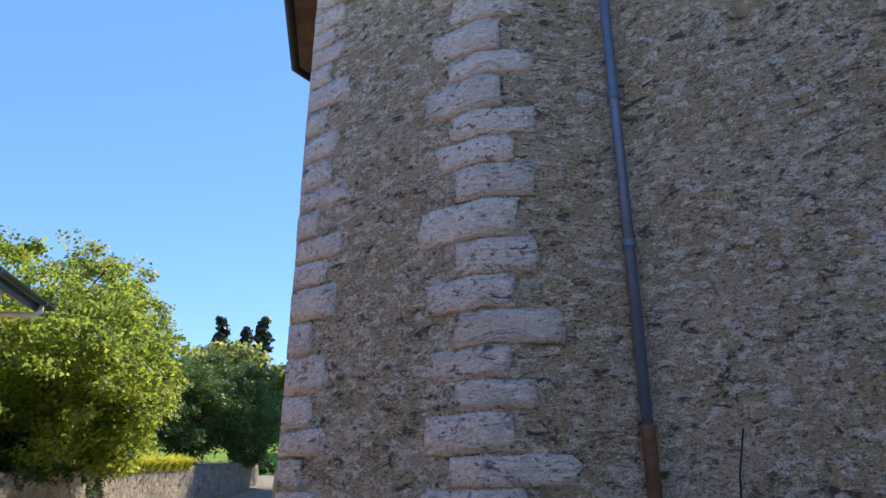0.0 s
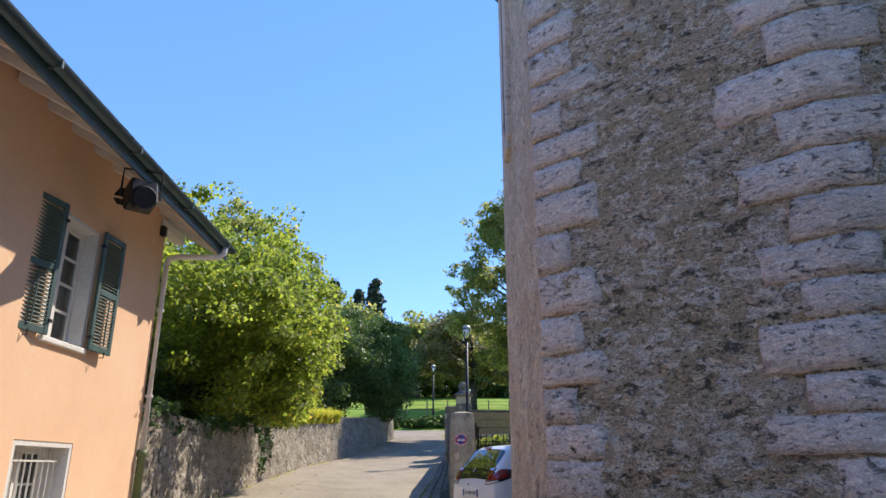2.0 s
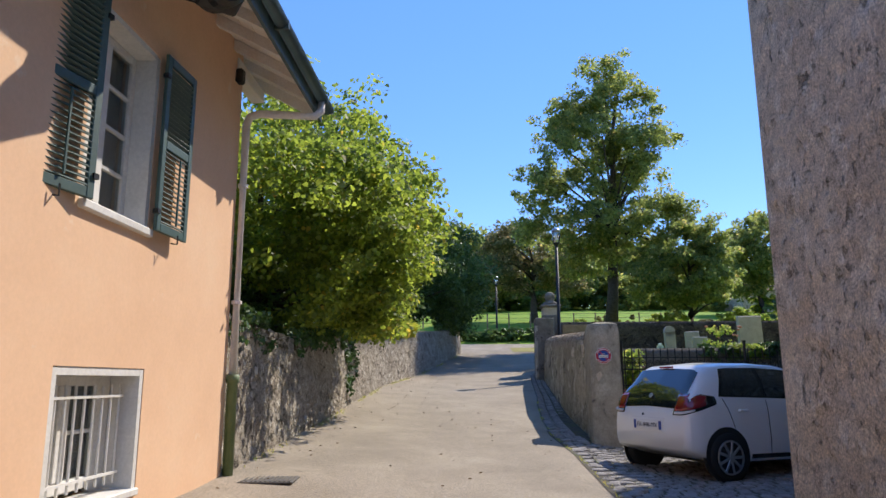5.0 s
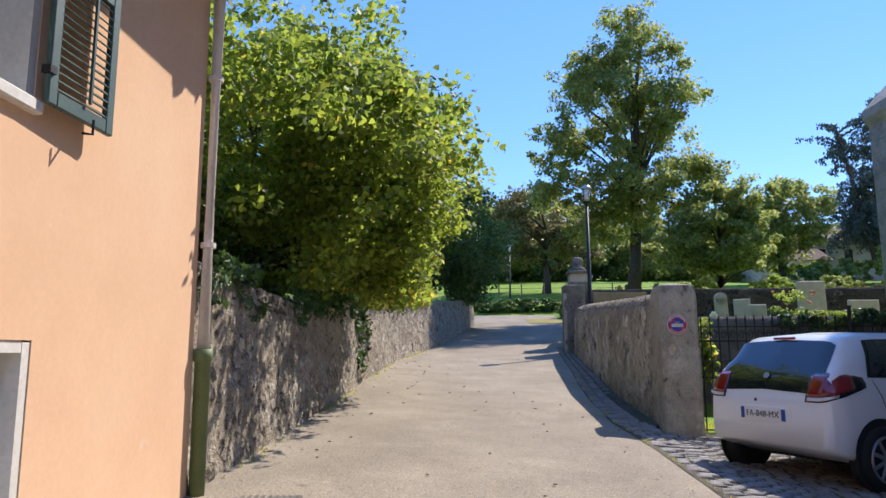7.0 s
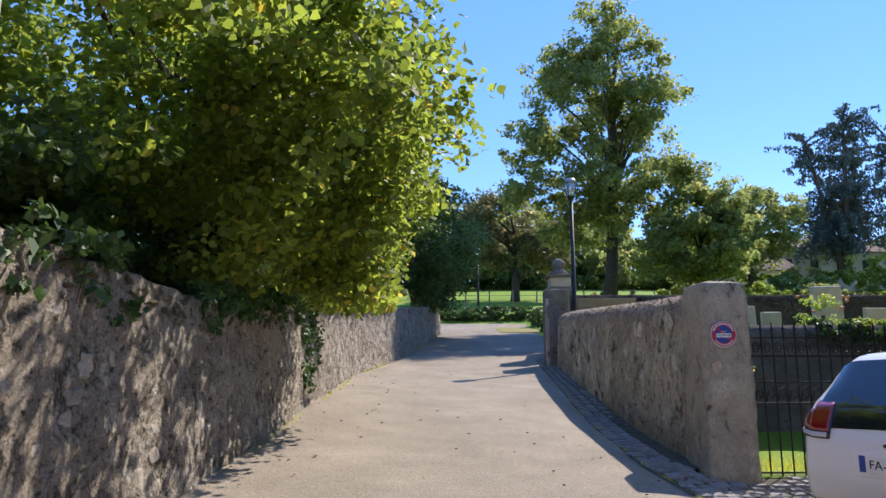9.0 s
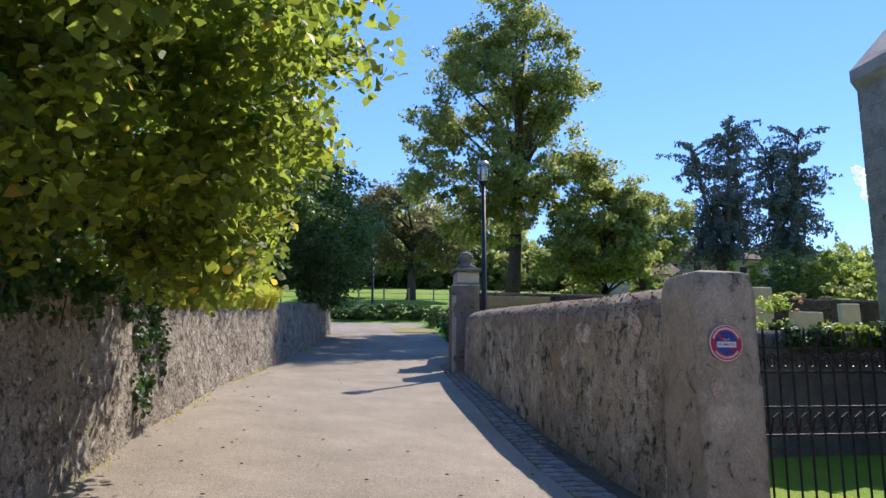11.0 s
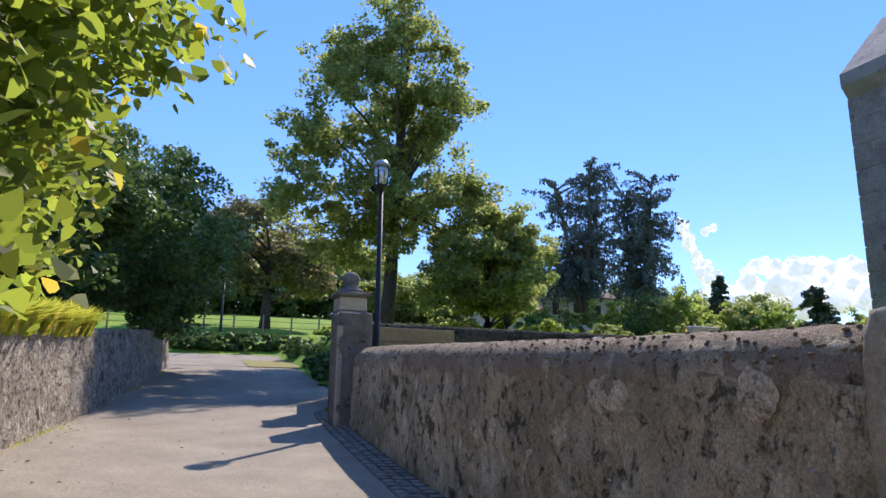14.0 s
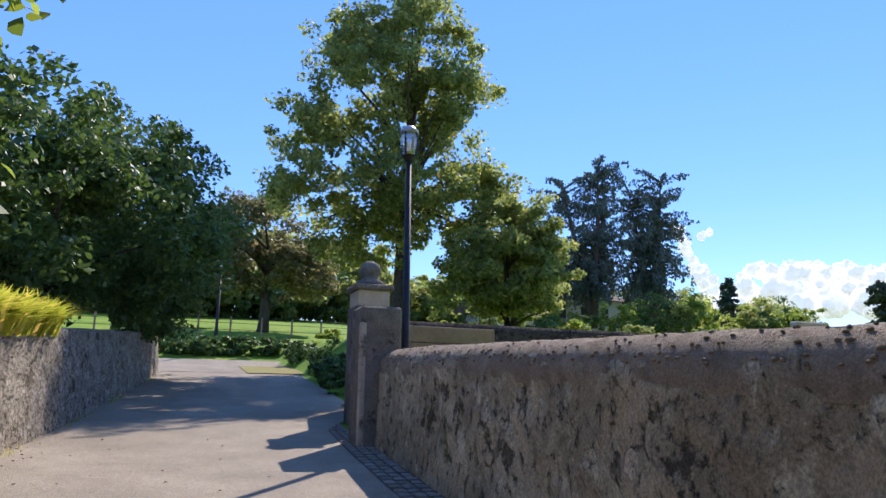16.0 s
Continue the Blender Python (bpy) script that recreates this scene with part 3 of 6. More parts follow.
lettering("letters", "SAUF", 0.026, pose(0, 0.03, 0.0142), PLATE_WHITE, sign)
for k in range(26):
    a = math.pi * (0.12 + 0.76 * k / 25)
    part("letter_bar", boxed(-0.004, 0.004, 0.110, 0.128, 0.0095, 0.0105, pose(0, 0, 0, 0, 0, math.degrees(a) - 90)), PLATE_WHITE, sign)
for k in range(18):
    a = -math.pi * (0.2 + 0.6 * k / 17)
    part("letter_bar", boxed(-0.004, 0.004, 0.110, 0.126, 0.0095, 0.0105, pose(0, 0, 0, 0, 0, math.degrees(a) - 90)), PLATE_WHITE, sign)

# ---- the church ----
church = thing("church", pose(0, 0, 0), "old roughcast stone church with grey limestone quoins", "church")
CHURCH_TOP = 9.6
PLAN = [(5.0, 4.15), (3.0, 6.15), (1.42, 6.55), (-0.6, 8.5), (-0.66, 11.45), (1.4, 13.4), (6.2, 13.4)]
for k, (a, b) in enumerate(zip(PLAN, PLAN[1:])):
    a, b = Vector((*a, 0)), Vector((*b, 0))
    n2 = Vector(((b - a).y, -(b - a).x, 0)).normalized() * -1
    if k == 0:
        a = a + (a - b).normalized() * 9

    def face(u, v, a=a, b=b, n2=n2):
        p = a + (b - a) * u + Vector((0, 0, -0.6 + (CHURCH_TOP + 0.6) * v))
        edge = min(1.0, min(u, 1 - u) * (b - a).length / 0.15)
        q = Vector((p.x, p.y, p.z * 1.5))
        d = (rough(q, 0.026, 2.4) + 0.016 * abs(noise.noise(q * 9)) + 0.012 * noise.noise(q * 19)) * edge
        return p - n2 * -d
    length = (b - a).length
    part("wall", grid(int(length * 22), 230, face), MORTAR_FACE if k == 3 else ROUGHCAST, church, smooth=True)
b = bmesh.new()
box(b, 6.2, 18, 12.0, 22.65, -1, 13.6)
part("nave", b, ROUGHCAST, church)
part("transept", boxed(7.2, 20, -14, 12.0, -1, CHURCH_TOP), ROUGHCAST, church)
bm = bmesh.new()
eave = [bm.verts.new((x, y, CHURCH_TOP - 0.02)) for x, y in [(11.6, -2.75), (2.75, 5.55), (1.2, 6.0), (-1.15, 8.25), (-1.1, 11.7), (1.15, 13.95), (7.2, 13.95)]]
peak = bm.verts.new((6.5, 9, CHURCH_TOP + 4.5))
back = bm.verts.new((12, 5, CHURCH_TOP + 4.5))
for p, q in zip(eave, eave[1:]):
    bm.faces.new((p, q, peak))
bm.faces.new((eave[0], peak, back))
bm.faces.new(eave[::-1])
part("roof", bm, ROOF, church)


def quoin(corner, to_a, to_b, la, lb, z0, z1, seed):
    """One corner block that wraps both faces, with wavering edges that sink into the render."""
    rnd = random.Random(seed)
    c, da, db = Vector((*corner, 0)), (Vector((*to_a, 0)) - Vector((*corner, 0))).normalized(), (Vector((*to_b, 0)) - Vector((*corner, 0))).normalized()
    out = -(da + db).normalized()
    na, nb = (out - da * out.dot(da)).normalized(), (out - db * out.dot(db)).normalized()
    pr = rnd.uniform(0.018, 0.028)
    span = [-1, -0.985, -0.75, -0.5, -0.25, 0, 0.25, 0.5, 0.75, 0.985, 1]
    rise = [0, 0.025, 0.35, 0.65, 0.975, 1]
    bm = bmesh.new()
    rows = []
    for j, v in enumerate(rise):
        row_ = []
        for i, u in enumerate(span):
            ln, d, nn = (la, da, na) if u < 0 else (lb, db, nb)
            reach = ln * abs(u) * (1 + 0.16 * noise.noise(Vector((seed * 3.1 + u, v * 2.3, 0))))
            z = z0 + (z1 - z0) * v + 0.03 * noise.noise(Vector((u * 2.1, seed * 1.7, v * 3)))
            rim = i in (0, len(span) - 1) or j in (0, len(rise) - 1)
            lift = -0.03 if rim else pr + 0.012 * noise.noise(Vector((u * 5, v * 4, seed)))
            push = (na + nb) * 0.55 * lift if u == 0 else nn * lift
            row_.append(bm.verts.new(c + d * reach + push + Vector((0, 0, z))))
        rows.append(row_)
    for r, s in zip(rows, rows[1:]):
        for i in range(len(span) - 1):
            bm.faces.new((r[i], r[i + 1], s[i + 1], s[i]))
    bmesh.ops.recalc_face_normals(bm, faces=bm.faces)
    return bm


rnd = random.Random(11)
for corner, fa, fb in (((1.42, 6.55), (-0.6, 8.5), (3.0, 6.15)), ((-0.6, 8.5), (-0.56, 11.45), (1.42, 6.55))):
    z, k = -0.3, 0
    while z < CHURCH_TOP - 0.3:
        h = rnd.uniform(0.30, 0.46)
        long_a = k % 2 == 0
        la, lb = (rnd.uniform(0.55, 0.8), rnd.uniform(0.26, 0.42)) if long_a else (rnd.uniform(0.26, 0.4), rnd.uniform(0.5, 0.85))
        if corner[0] < 0:
            la, lb = 0.06, max(la, lb) if long_a else lb * 0.7
        part("quoin", quoin(corner, fa, fb, la, lb, z + 0.008, z + h - 0.008, k + int(z * 100)), QUOIN, church, smooth=True)
        z, k = z + h, k + 1


def church_face(i, lo, hi):
    a, b = Vector((*PLAN[i], 0)), Vector((*PLAN[i + 1], 0))
    d = b - a
    n3 = Vector((d.y, -d.x, 0)).normalized()
    turn = math.degrees(math.atan2(n3.y, n3.x)) + 180
    return lambda u, v: (tuple(a + d * (0.1 + 0.8 * u) + n3 * 0.05 + Vector((0, 0, lo + (hi - lo) * v))), turn)


stones_on(church, church_face(2, 0.2, 7.5), 110, 0.08, 0.30, 21)
stones_on(church, church_face(1, 0.2, 8.0), 50, 0.08, 0.30, 22)
stones_on(church, church_face(0, 0.2, 8.0), 60, 0.08, 0.26, 23)
stones_on(church, church_face(3, 0.2, 6.0), 25, 0.08, 0.30, 24)
# a narrow arrow-slit high in the west face, and the eaves gutter
# the wall is uncut: a proud box carries the recess's shade as dark grey
part("slit_window", boxed(-0.70, -0.60, 10.45, 10.75, 5.7, 9.0), plain("slit_shade", (0.12, 0.115, 0.115), 0.9), church, "dark grey box for the shaded narrow window slit")
part("slit_sill", boxed(-0.72, -0.58, 10.35, 10.85, 5.45, 5.75, None, 0.02), QUOIN, church)
part("slit_jamb", boxed(-0.715, -0.58, 10.25, 10.46, 5.6, 9.0, None, 0.02), QUOIN, church)
part("slit_jamb", boxed(-0.715, -0.58, 10.74, 10.95, 5.6, 9.0, None, 0.02), QUOIN, church)
part("gutter", tube([(x - 0.02, y - 0.02, CHURCH_TOP - 0.02) for x, y in [(2.75, 5.5), (1.15, 5.95), (-1.2, 8.22), (-1.15, 11.75), (1.1, 14.0)]], 0.09, 10), IRON, church, "dark metal eaves gutter")
# the buttress in the churchyard
bm = bmesh.new()
prof = [(4.86, -0.5), (4.86, 6.35), (4.72, 6.55), (4.72, 6.75), (5.85, 7.95), (6.3, 7.95), (6.3, -0.5)]
f0 = bm.faces.new([bm.verts.new((x, 21.6, z)) for x, z in prof])
r = bmesh.ops.extrude_face_region(bm, geom=[f0])
bmesh.ops.translate(bm, verts=[v for v in r["geom"] if isinstance(v, bmesh.types.BMVert)], vec=(0, 1.1, 0))
bmesh.ops.recalc_face_normals(bm, faces=bm.faces)
part("buttress", bm, surface("buttress_stone", [(0.22, 0.20, 0.175), (0.30, 0.275, 0.245), (0.37, 0.345, 0.31)], 0.9, 3, 30, 0.6, spots=[((0.12, 0.11, 0.095), 3, 0.36)]), church, "grey stone buttress with a sloped top")
for k in range(16):
    part("course", boxed(4.85, 4.90, 21.58, 22.72, 0.3 + 0.38 * k, 0.3 + 0.38 * k + 0.365, None, 0.008), surface("course_stone", [(0.19, 0.17, 0.15), (0.26, 0.235, 0.205), (0.32, 0.29, 0.255)], 0.95, 3, 30, 0.7, spots=[((0.11, 0.095, 0.08), 4.0, 0.38)], per_piece=0.08, grit=1.4) if k == 0 else bpy.data.materials["course_stone"], church)

# blue downpipe in the angle of the church
pipe = thing("downpipe", pose(2.86, 6.1, 0), "blue-grey metal downpipe with rusty iron foot on church wall", "downpipe")
part("pipe", tube([(0, 0, 1.95), (0, 0, 9.4)], 0.055, 14), PIPE_BLUE, pipe, smooth=True)
part("rusty_foot", tube([(0, 0, -0.1), (0, 0, 1.98), (0, 0, 2.06)], [0.065, 0.065, 0.085], 14), RUST, pipe, "rusty cast-iron foot", True)
for z in (3.86, 5.62, 7.6):
    part("collar", tube([(0, 0, z - 0.05), (0, 0, z - 0.03), (0, 0, z + 0.03), (0, 0, z + 0.05)], [0.058, 0.072, 0.072, 0.058], 14), PIPE_BLUE, pipe)
rod = thing("iron_rod", pose(3.15, 5.3, 0.0), "thin dark iron rod leaning from the church wall", "rod")
part("rod_body", tube([(0, 0, 0.9), (0.06, -0.02, 1.6), (0.13, -0.05, 1.95)], 0.008, 6), IRON, rod)

# ---- the apricot house ----
house = thing("house", pose(-6.32, 12.52, 0), "apricot plastered house with green shutters and deep eaves", "house")
OPEN = [(-3.05, -2.0, 2.58, 4.2), (-3.15, -1.86, 0.46, 1.43)]
ys_ = sorted({-26.0, 0.1, *[o[0] for o in OPEN], *[o[1] for o in OPEN]})
zs_ = sorted({-1.0, 5.33, *[o[2] for o in OPEN], *[o[3] for o in OPEN]})
bm = bmesh.new()
for y0, y1 in zip(ys_, ys_[1:]):
    for z0, z1 in zip(zs_, zs_[1:]):
        if not any(y0 >= o[0] and y1 <= o[1] and z0 >= o[2] and z1 <= o[3] for o in OPEN):
            box(bm, -0.4, 0, y0, y1, z0, z1)
bmesh.ops.remove_doubles(bm, verts=bm.verts, dist=1e-5)
seen = {}
for f in list(bm.faces):
    key = tuple(round(c, 3) for c in f.calc_center_median())
    seen.setdefault(key, []).append(f)
bmesh.ops.delete(bm, geom=[f for fs in seen.values() if len(fs) > 1 for f in fs], context="FACES_ONLY")
bmesh.ops.recalc_face_normals(bm, faces=bm.faces)
part("front_wall", bm, PLASTER, house)
bm = bmesh.new()
box(bm, -8, -0.4, -0.4, 0, -1, 5.0)
box(bm, -8, -0.4, -26, -25.6, -1, 5.0)
box(bm, -8.4, -8, -26, 0, -1, 5.0)
part("back_walls", bm, PLASTER, house)
bm = bmesh.new()
f0 = bm.faces.new([bm.verts.new((x, -0.02, z)) for x, z in ((0.0, 4.99), (0.0, 5.3), (-4.4, 7.7), (-8.4, 5.5), (-8.4, 4.99))])
r = bmesh.ops.extrude_face_region(bm, geom=[f0])
bmesh.ops.translate(bm, verts=[v for v in r["geom"] if isinstance(v, bmesh.types.BMVert)], vec=(0, -0.36, 0))
bmesh.ops.recalc_face_normals(bm, faces=bm.faces)
for v in bm.verts:
    v.co.x = min(v.co.x, -0.41)
part("gable", bm, PLASTER, house)
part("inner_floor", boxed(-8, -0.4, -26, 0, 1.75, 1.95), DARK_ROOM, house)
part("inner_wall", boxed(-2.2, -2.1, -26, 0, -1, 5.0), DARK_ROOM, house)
# roof: slopes up from the eave, with boards and rafters below
RISE, EAVE, VERGE, EAVE_Z = 0.55, 0.77, 0.98, 4.80


def slab(bm, x0, x1, y0, y1, lift, thick):
    vv = [bm.verts.new((x, y, EAVE_Z + lift + RISE * (EAVE - x) + t)) for t in (0, thick) for x, y in ((x0, y0), (x1, y0), (x1, y1), (x0, y1))]
    for q in ((3, 2, 1, 0), (4, 5, 6, 7), (0, 1, 5, 4), (1, 2, 6, 5), (2, 3, 7, 6), (3, 0, 4, 7)):
        bm.faces.new([vv[i] for i in q])


bm = bmesh.new()
slab(bm, -4.4, 0.81, -27, VERGE, 0.13, 0.12)
part("roof", bm, ROOF, house, "brown tiled roof")
bm = bmesh.new()
slab(bm, -8.9, -4.4, -27, VERGE, 0.13, 0.12)
for v in bm.verts:
    v.co.z -= 2 * RISE * (-4.4 - v.co.x)
part("roof", bm, ROOF, house)
for k in range(5):
    x = -0.02 + 0.157 * k
    bm = bmesh.new()
    slab(bm, x, x + 0.148, -27, VERGE - 0.03, 0.10, 0.018)
    part("soffit_board", bm, SOFFIT, house, "long white soffit board")
for k in range(3):
    bm = bmesh.new()
    slab(bm, -0.30 - 0.28 * k, -0.03 - 0.28 * k, -0.05, VERGE - 0.03, 0.10, 0.018)
    part("soffit_board", bm, SOFFIT, house)
bm = bmesh.new()
slab(bm, -4.4, -0.88, -0.05, VERGE - 0.03, 0.10, 0.018)
part("verge_boarding", bm, SOFFIT, house)
for k in range(44):
    bm = bmesh.new()
    slab(bm, -0.1, 0.73, 0.33 - 0.58 * k, 0.42 - 0.58 * k, -0.03, 0.128)
    part("rafter", bm, SOFFIT, house)
bm = bmesh.new()
slab(bm, -4.4, 0.77, VERGE - 0.05, VERGE - 0.005, -0.05, 0.17)
part("verge_rafter", bm, SOFFIT, house, "white barge board")
part("purlin", boxed(-0.16, 0.02, -0.1, VERGE - 0.06, 5.0, 5.16, None, 0.01), SOFFIT, house)
part("bracket_block", boxed(0.0, 0.09, -0.16, -0.04, 4.82, 5.0, None, 0.02), IRON, house, "small dark box under the eave")
part("fascia", boxed(0.76, 0.795, -27, VERGE, 4.74, 4.99), GUTTER_GREEN, house, "green fascia board")
bm = grid(1, 10, lambda u, v: Vector((0.87 + 0.075 * math.cos(math.pi * (1 + v)), -27 + (27.0 + VERGE + 0.03) * u, 4.945 + 0.085 * math.sin(math.pi * (1 + v)))))
bmesh.ops.solidify(bm, geom=bm.faces[:], thickness=0.012)
part("gutter", bm, GUTTER_GREEN, house, "green half-round gutter")
part("gutter_end", boxed(0.80, 0.945, VERGE + 0.025, VERGE + 0.04, 4.865, 4.955), GUTTER_GREEN, house)
for k in range(9):
    part("gutter_clip", boxed(0.80, 0.950, 0.6 - 1.9 * k, 0.63 - 1.9 * k, 4.853, 4.952), GUTTER_GREEN, house)

# windows and shutters
window = tagged(thing("window_1", pose(-6.32, 12.52, 0.1), "white casement window with net curtains, small panes", "window", kind="structure"))


def bars(name, parent, items, m):
    for it in items:
        part(name, boxed(*it, None, 0.006), m, parent)


part("reveal", boxed(-0.26, -0.006, -2.06, -2.002, 2.5, 4.08), WHITE_PAINT, window)
part("reveal", boxed(-0.26, -0.006, -3.048, -2.99, 2.5, 4.08), WHITE_PAINT, window)
part("lintel", boxed(-0.26, -0.008, -2.99, -2.06, 4.05, 4.098), WHITE_PAINT, window)
part("window_sill", boxed(-0.26, 0.05, -3.06, -1.99, 2.44, 2.51, None, 0.01), WHITE_PAINT, window, "white stone sill")
bars("window_frame", window, [(-0.25, -0.19, -2.98, -2.92, 2.51, 4.05), (-0.25, -0.19, -2.13, -2.06, 2.51, 4.05), (-0.25, -0.19, -2.92, -2.13, 2.51, 2.58), (-0.25, -0.19, -2.92, -2.13, 3.98, 4.05), (-0.25, -0.18, -2.57, -2.48, 2.58, 3.98)], WHITE_PAINT)
bars("glazing_bar", window, [(-0.235, -0.195, a, b, z, z + 0.035) for z in (2.92, 3.27, 3.62) for a, b in ((-2.92, -2.57), (-2.48, -2.13))], WHITE_PAINT)
for a, b in ((-2.92, -2.57), (-2.48, -2.13)):
    for z0, z1 in ((2.58, 2.92), (2.955, 3.27), (3.305, 3.62), (3.655, 3.98)):
        part("pane", boxed(-0.222, -0.216, a, b, z0, z1), PANE, window)
part("curtain", grid(60, 2, lambda u, v: Vector((-0.30 + 0.015 * math.sin(u * 60), -2.98 + 0.9 * u, 2.52 + 1.5 * v))), CURTAIN, window, "grey net curtain", True)
low = tagged(thing("window_2", pose(-6.32, 12.52, 0), "low white window behind white iron bars", "window", kind="structure"))
part("reveal", boxed(-0.3, -0.006, -1.92, -1.862, 0.47, 1.42), WHITE_PAINT, low)
part("reveal", boxed(-0.3, -0.006, -3.148, -3.09, 0.47, 1.42), WHITE_PAINT, low)
part("lintel", boxed(-0.3, -0.008, -3.09, -1.92, 1.37, 1.428), WHITE_PAINT, low)
part("window_sill", boxed(-0.3, 0.03, -3.15, -1.86, 0.41, 0.47, None, 0.01), WHITE_PAINT, low)
bars("window_frame", low, [(-0.31, -0.25, -3.08, -3.01, 0.51, 1.37), (-0.31, -0.25, -2.12, -1.93, 0.47, 1.37), (-0.31, -0.25, -3.01, -2.12, 0.51, 0.6), (-0.31, -0.25, -3.01, -2.12, 1.29, 1.37), (-0.31, -0.24, -2.64, -2.5, 0.6, 1.29), (-0.3, -0.26, -3.01, -2.64, 0.93, 0.96), (-0.3, -0.26, -2.5, -2.12, 0.93, 0.96)], WHITE_PAINT)
for a, b in ((-3.01, -2.64), (-2.5, -2.12)):
    part("pane", boxed(-0.282, -0.276, a, b, 0.6, 1.29), PANE, low)
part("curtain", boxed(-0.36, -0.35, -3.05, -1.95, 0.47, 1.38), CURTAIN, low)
for k in range(9):
    part("bar", tube([(-0.12, -3.02 + 0.125 * k, 0.53), (-0.12, -3.02 + 0.125 * k, 1.3)], 0.011, 8), WHITE_PAINT, low)
for z in (0.6, 1.2):
    part("cross_bar", boxed(-0.13, -0.10, -3.1, -1.98, z, z + 0.02), WHITE_PAINT, low)


def shutter(m, label):
    s = thing("shutter", m, label, "shutter", "shutters of the house")
    w, h = 0.56, 1.63
    bars("stile", s, [(0, 0.035, 0, 0.07, 0, h), (0, 0.035, w - 0.07, w, 0, h)], SHUTTER_GREEN)
    bars("rail", s, [(0, 0.035, 0.07, w - 0.07, z, z + 0.08) for z in (0, 0.76, h - 0.08)], SHUTTER_GREEN)
    for k in range(30):
        z = (0.1 + 0.0455 * k) if k < 15 else (0.865 + 0.0455 * (k - 15))
        if z < 0.74 or 0.85 < z < h - 0.1:
            tilt = 42 if k < 15 else -38
            part("slat", boxed(-0.022, 0.022, 0.06, w - 0.06, -0.004, 0.004, pose(0.018, 0, z, 0, tilt, 0)), SHUTTER_GREEN, s)
    part("tilt_rod", boxed(0.045, 0.06, w / 2 + 0.02, w / 2 + 0.035, 0.1, 0.72), SHUTTER_GREEN, s)
    part("hinge", boxed(0.0, 0.05, -0.02, 0.03, 0.15, 0.19), IRON, s, "black iron hinge")
    part("hinge", boxed(0.0, 0.05, -0.02, 0.03, 1.4, 1.44), IRON, s, "black iron hinge")
    part("catch", tube([(0.0, w * 0.6, -0.05), (0.06, w * 0.6, -0.06), (0.06, w * 0.6, 0.02)], 0.008, 6), IRON, s, "iron shutter catch")
    return s


shutter(pose(-6.27, 10.5, 2.6, 0, 0, -3), "open green louvred shutter with worn lower slats")
shutter(pose(-6.26, 9.5, 2.6, 0, 0, 0) @ pose(0, 0, 0, 0, 0, 168) @ Matrix.Diagonal((-1, 1, 1, 1)), "open green louvred shutter standing off the wall")
light = thing("spotlight", pose(-5.55, 9.85, 4.46, 0, 0, 200) @ Matrix.Scale(1.4, 4), "black theatre spotlight with barn doors under the eave", "spotlight")
part("lamp_body", spun([(0.0, -0.16), (0.10, -0.16), (0.12, -0.1), (0.12, 0.14), (0.0, 0.14)], 18), IRON, light).matrix_local = pose(0, 0, 0, 75, 0, 20)
part("rear_box", boxed(-0.12, 0.12, -0.1, 0.12, -0.1, 0.14, pose(0, 0, 0, 15, 0, 20), 0.015), IRON, light)
for a, dz in ((0, 0.16), (180, 0.16)):
    part("barn_door", boxed(-0.15, 0.15, 0.0, 0.01, 0.1, 0.28, pose(0, 0, 0, 75, 0, 20) @ pose(0, 0, 0.02, 20, 0, a) @ pose(0, 0.12, 0.02)), IRON, light)
part("yoke", tube([(-0.17, 0, 0), (-0.17, 0, 0.28), (0.17, 0, 0.28), (0.17, 0, 0)], 0.012, 6), IRON, light)
part("hook", tube([(0, 0, 0.28), (0, 0, 0.42)], 0.015, 6), IRON, light)
down = thing("downpipe", pose(-6.32, 12.52, 0), "pale pink downpipe with a green cast-iron foot at the house corner", "downpipe")
part("pipe", tube([(0.87, 0.62, 4.9), (0.87, 0.60, 4.74), (0.80, 0.57, 4.66), (0.20, 0.22, 4.56), (0.09, 0.17, 4.5), (0.06, 0.15, 4.38), (0.06, 0.15, 1.35)], 0.05, 12), PIPE_PINK, down, smooth=True)
part("foot", tube([(0.06, 0.15, 0.0), (0.06, 0.15, 1.3), (0.06, 0.15, 1.31), (0.06, 0.15, 1.4)], [0.06, 0.06, 0.075, 0.075], 12), PIPE_GREEN, down, "green cast-iron foot", True)
for z in (2.2, 3.6):
    part("bracket", tube([(0.06, 0.15, z), (0.06, 0.15, z + 0.04)], 0.06, 12), PIPE_PINK, down)
CAST_IRON = surface("cast_iron", [(0.09, 0.082, 0.072), (0.16, 0.145, 0.125)], 0.7, 9, 60, 0.2)
grate = thing("drain_grate", pose(-5.75, 12.55, gz(-5.75, 12.55) + 0.006, 0, 0, 3), "worn grey iron drain grate in the asphalt by the house", "drain")
for k in range(11):
    part("grate_bar", boxed(-0.25 + 0.05 * k - 0.012, -0.25 + 0.05 * k + 0.012, -0.2, 0.2, 0, 0.012), CAST_IRON, grate)
part("grate_frame", boxed(-0.29, 0.29, -0.23, 0.23, -0.01, 0.002), CAST_IRON, grate)

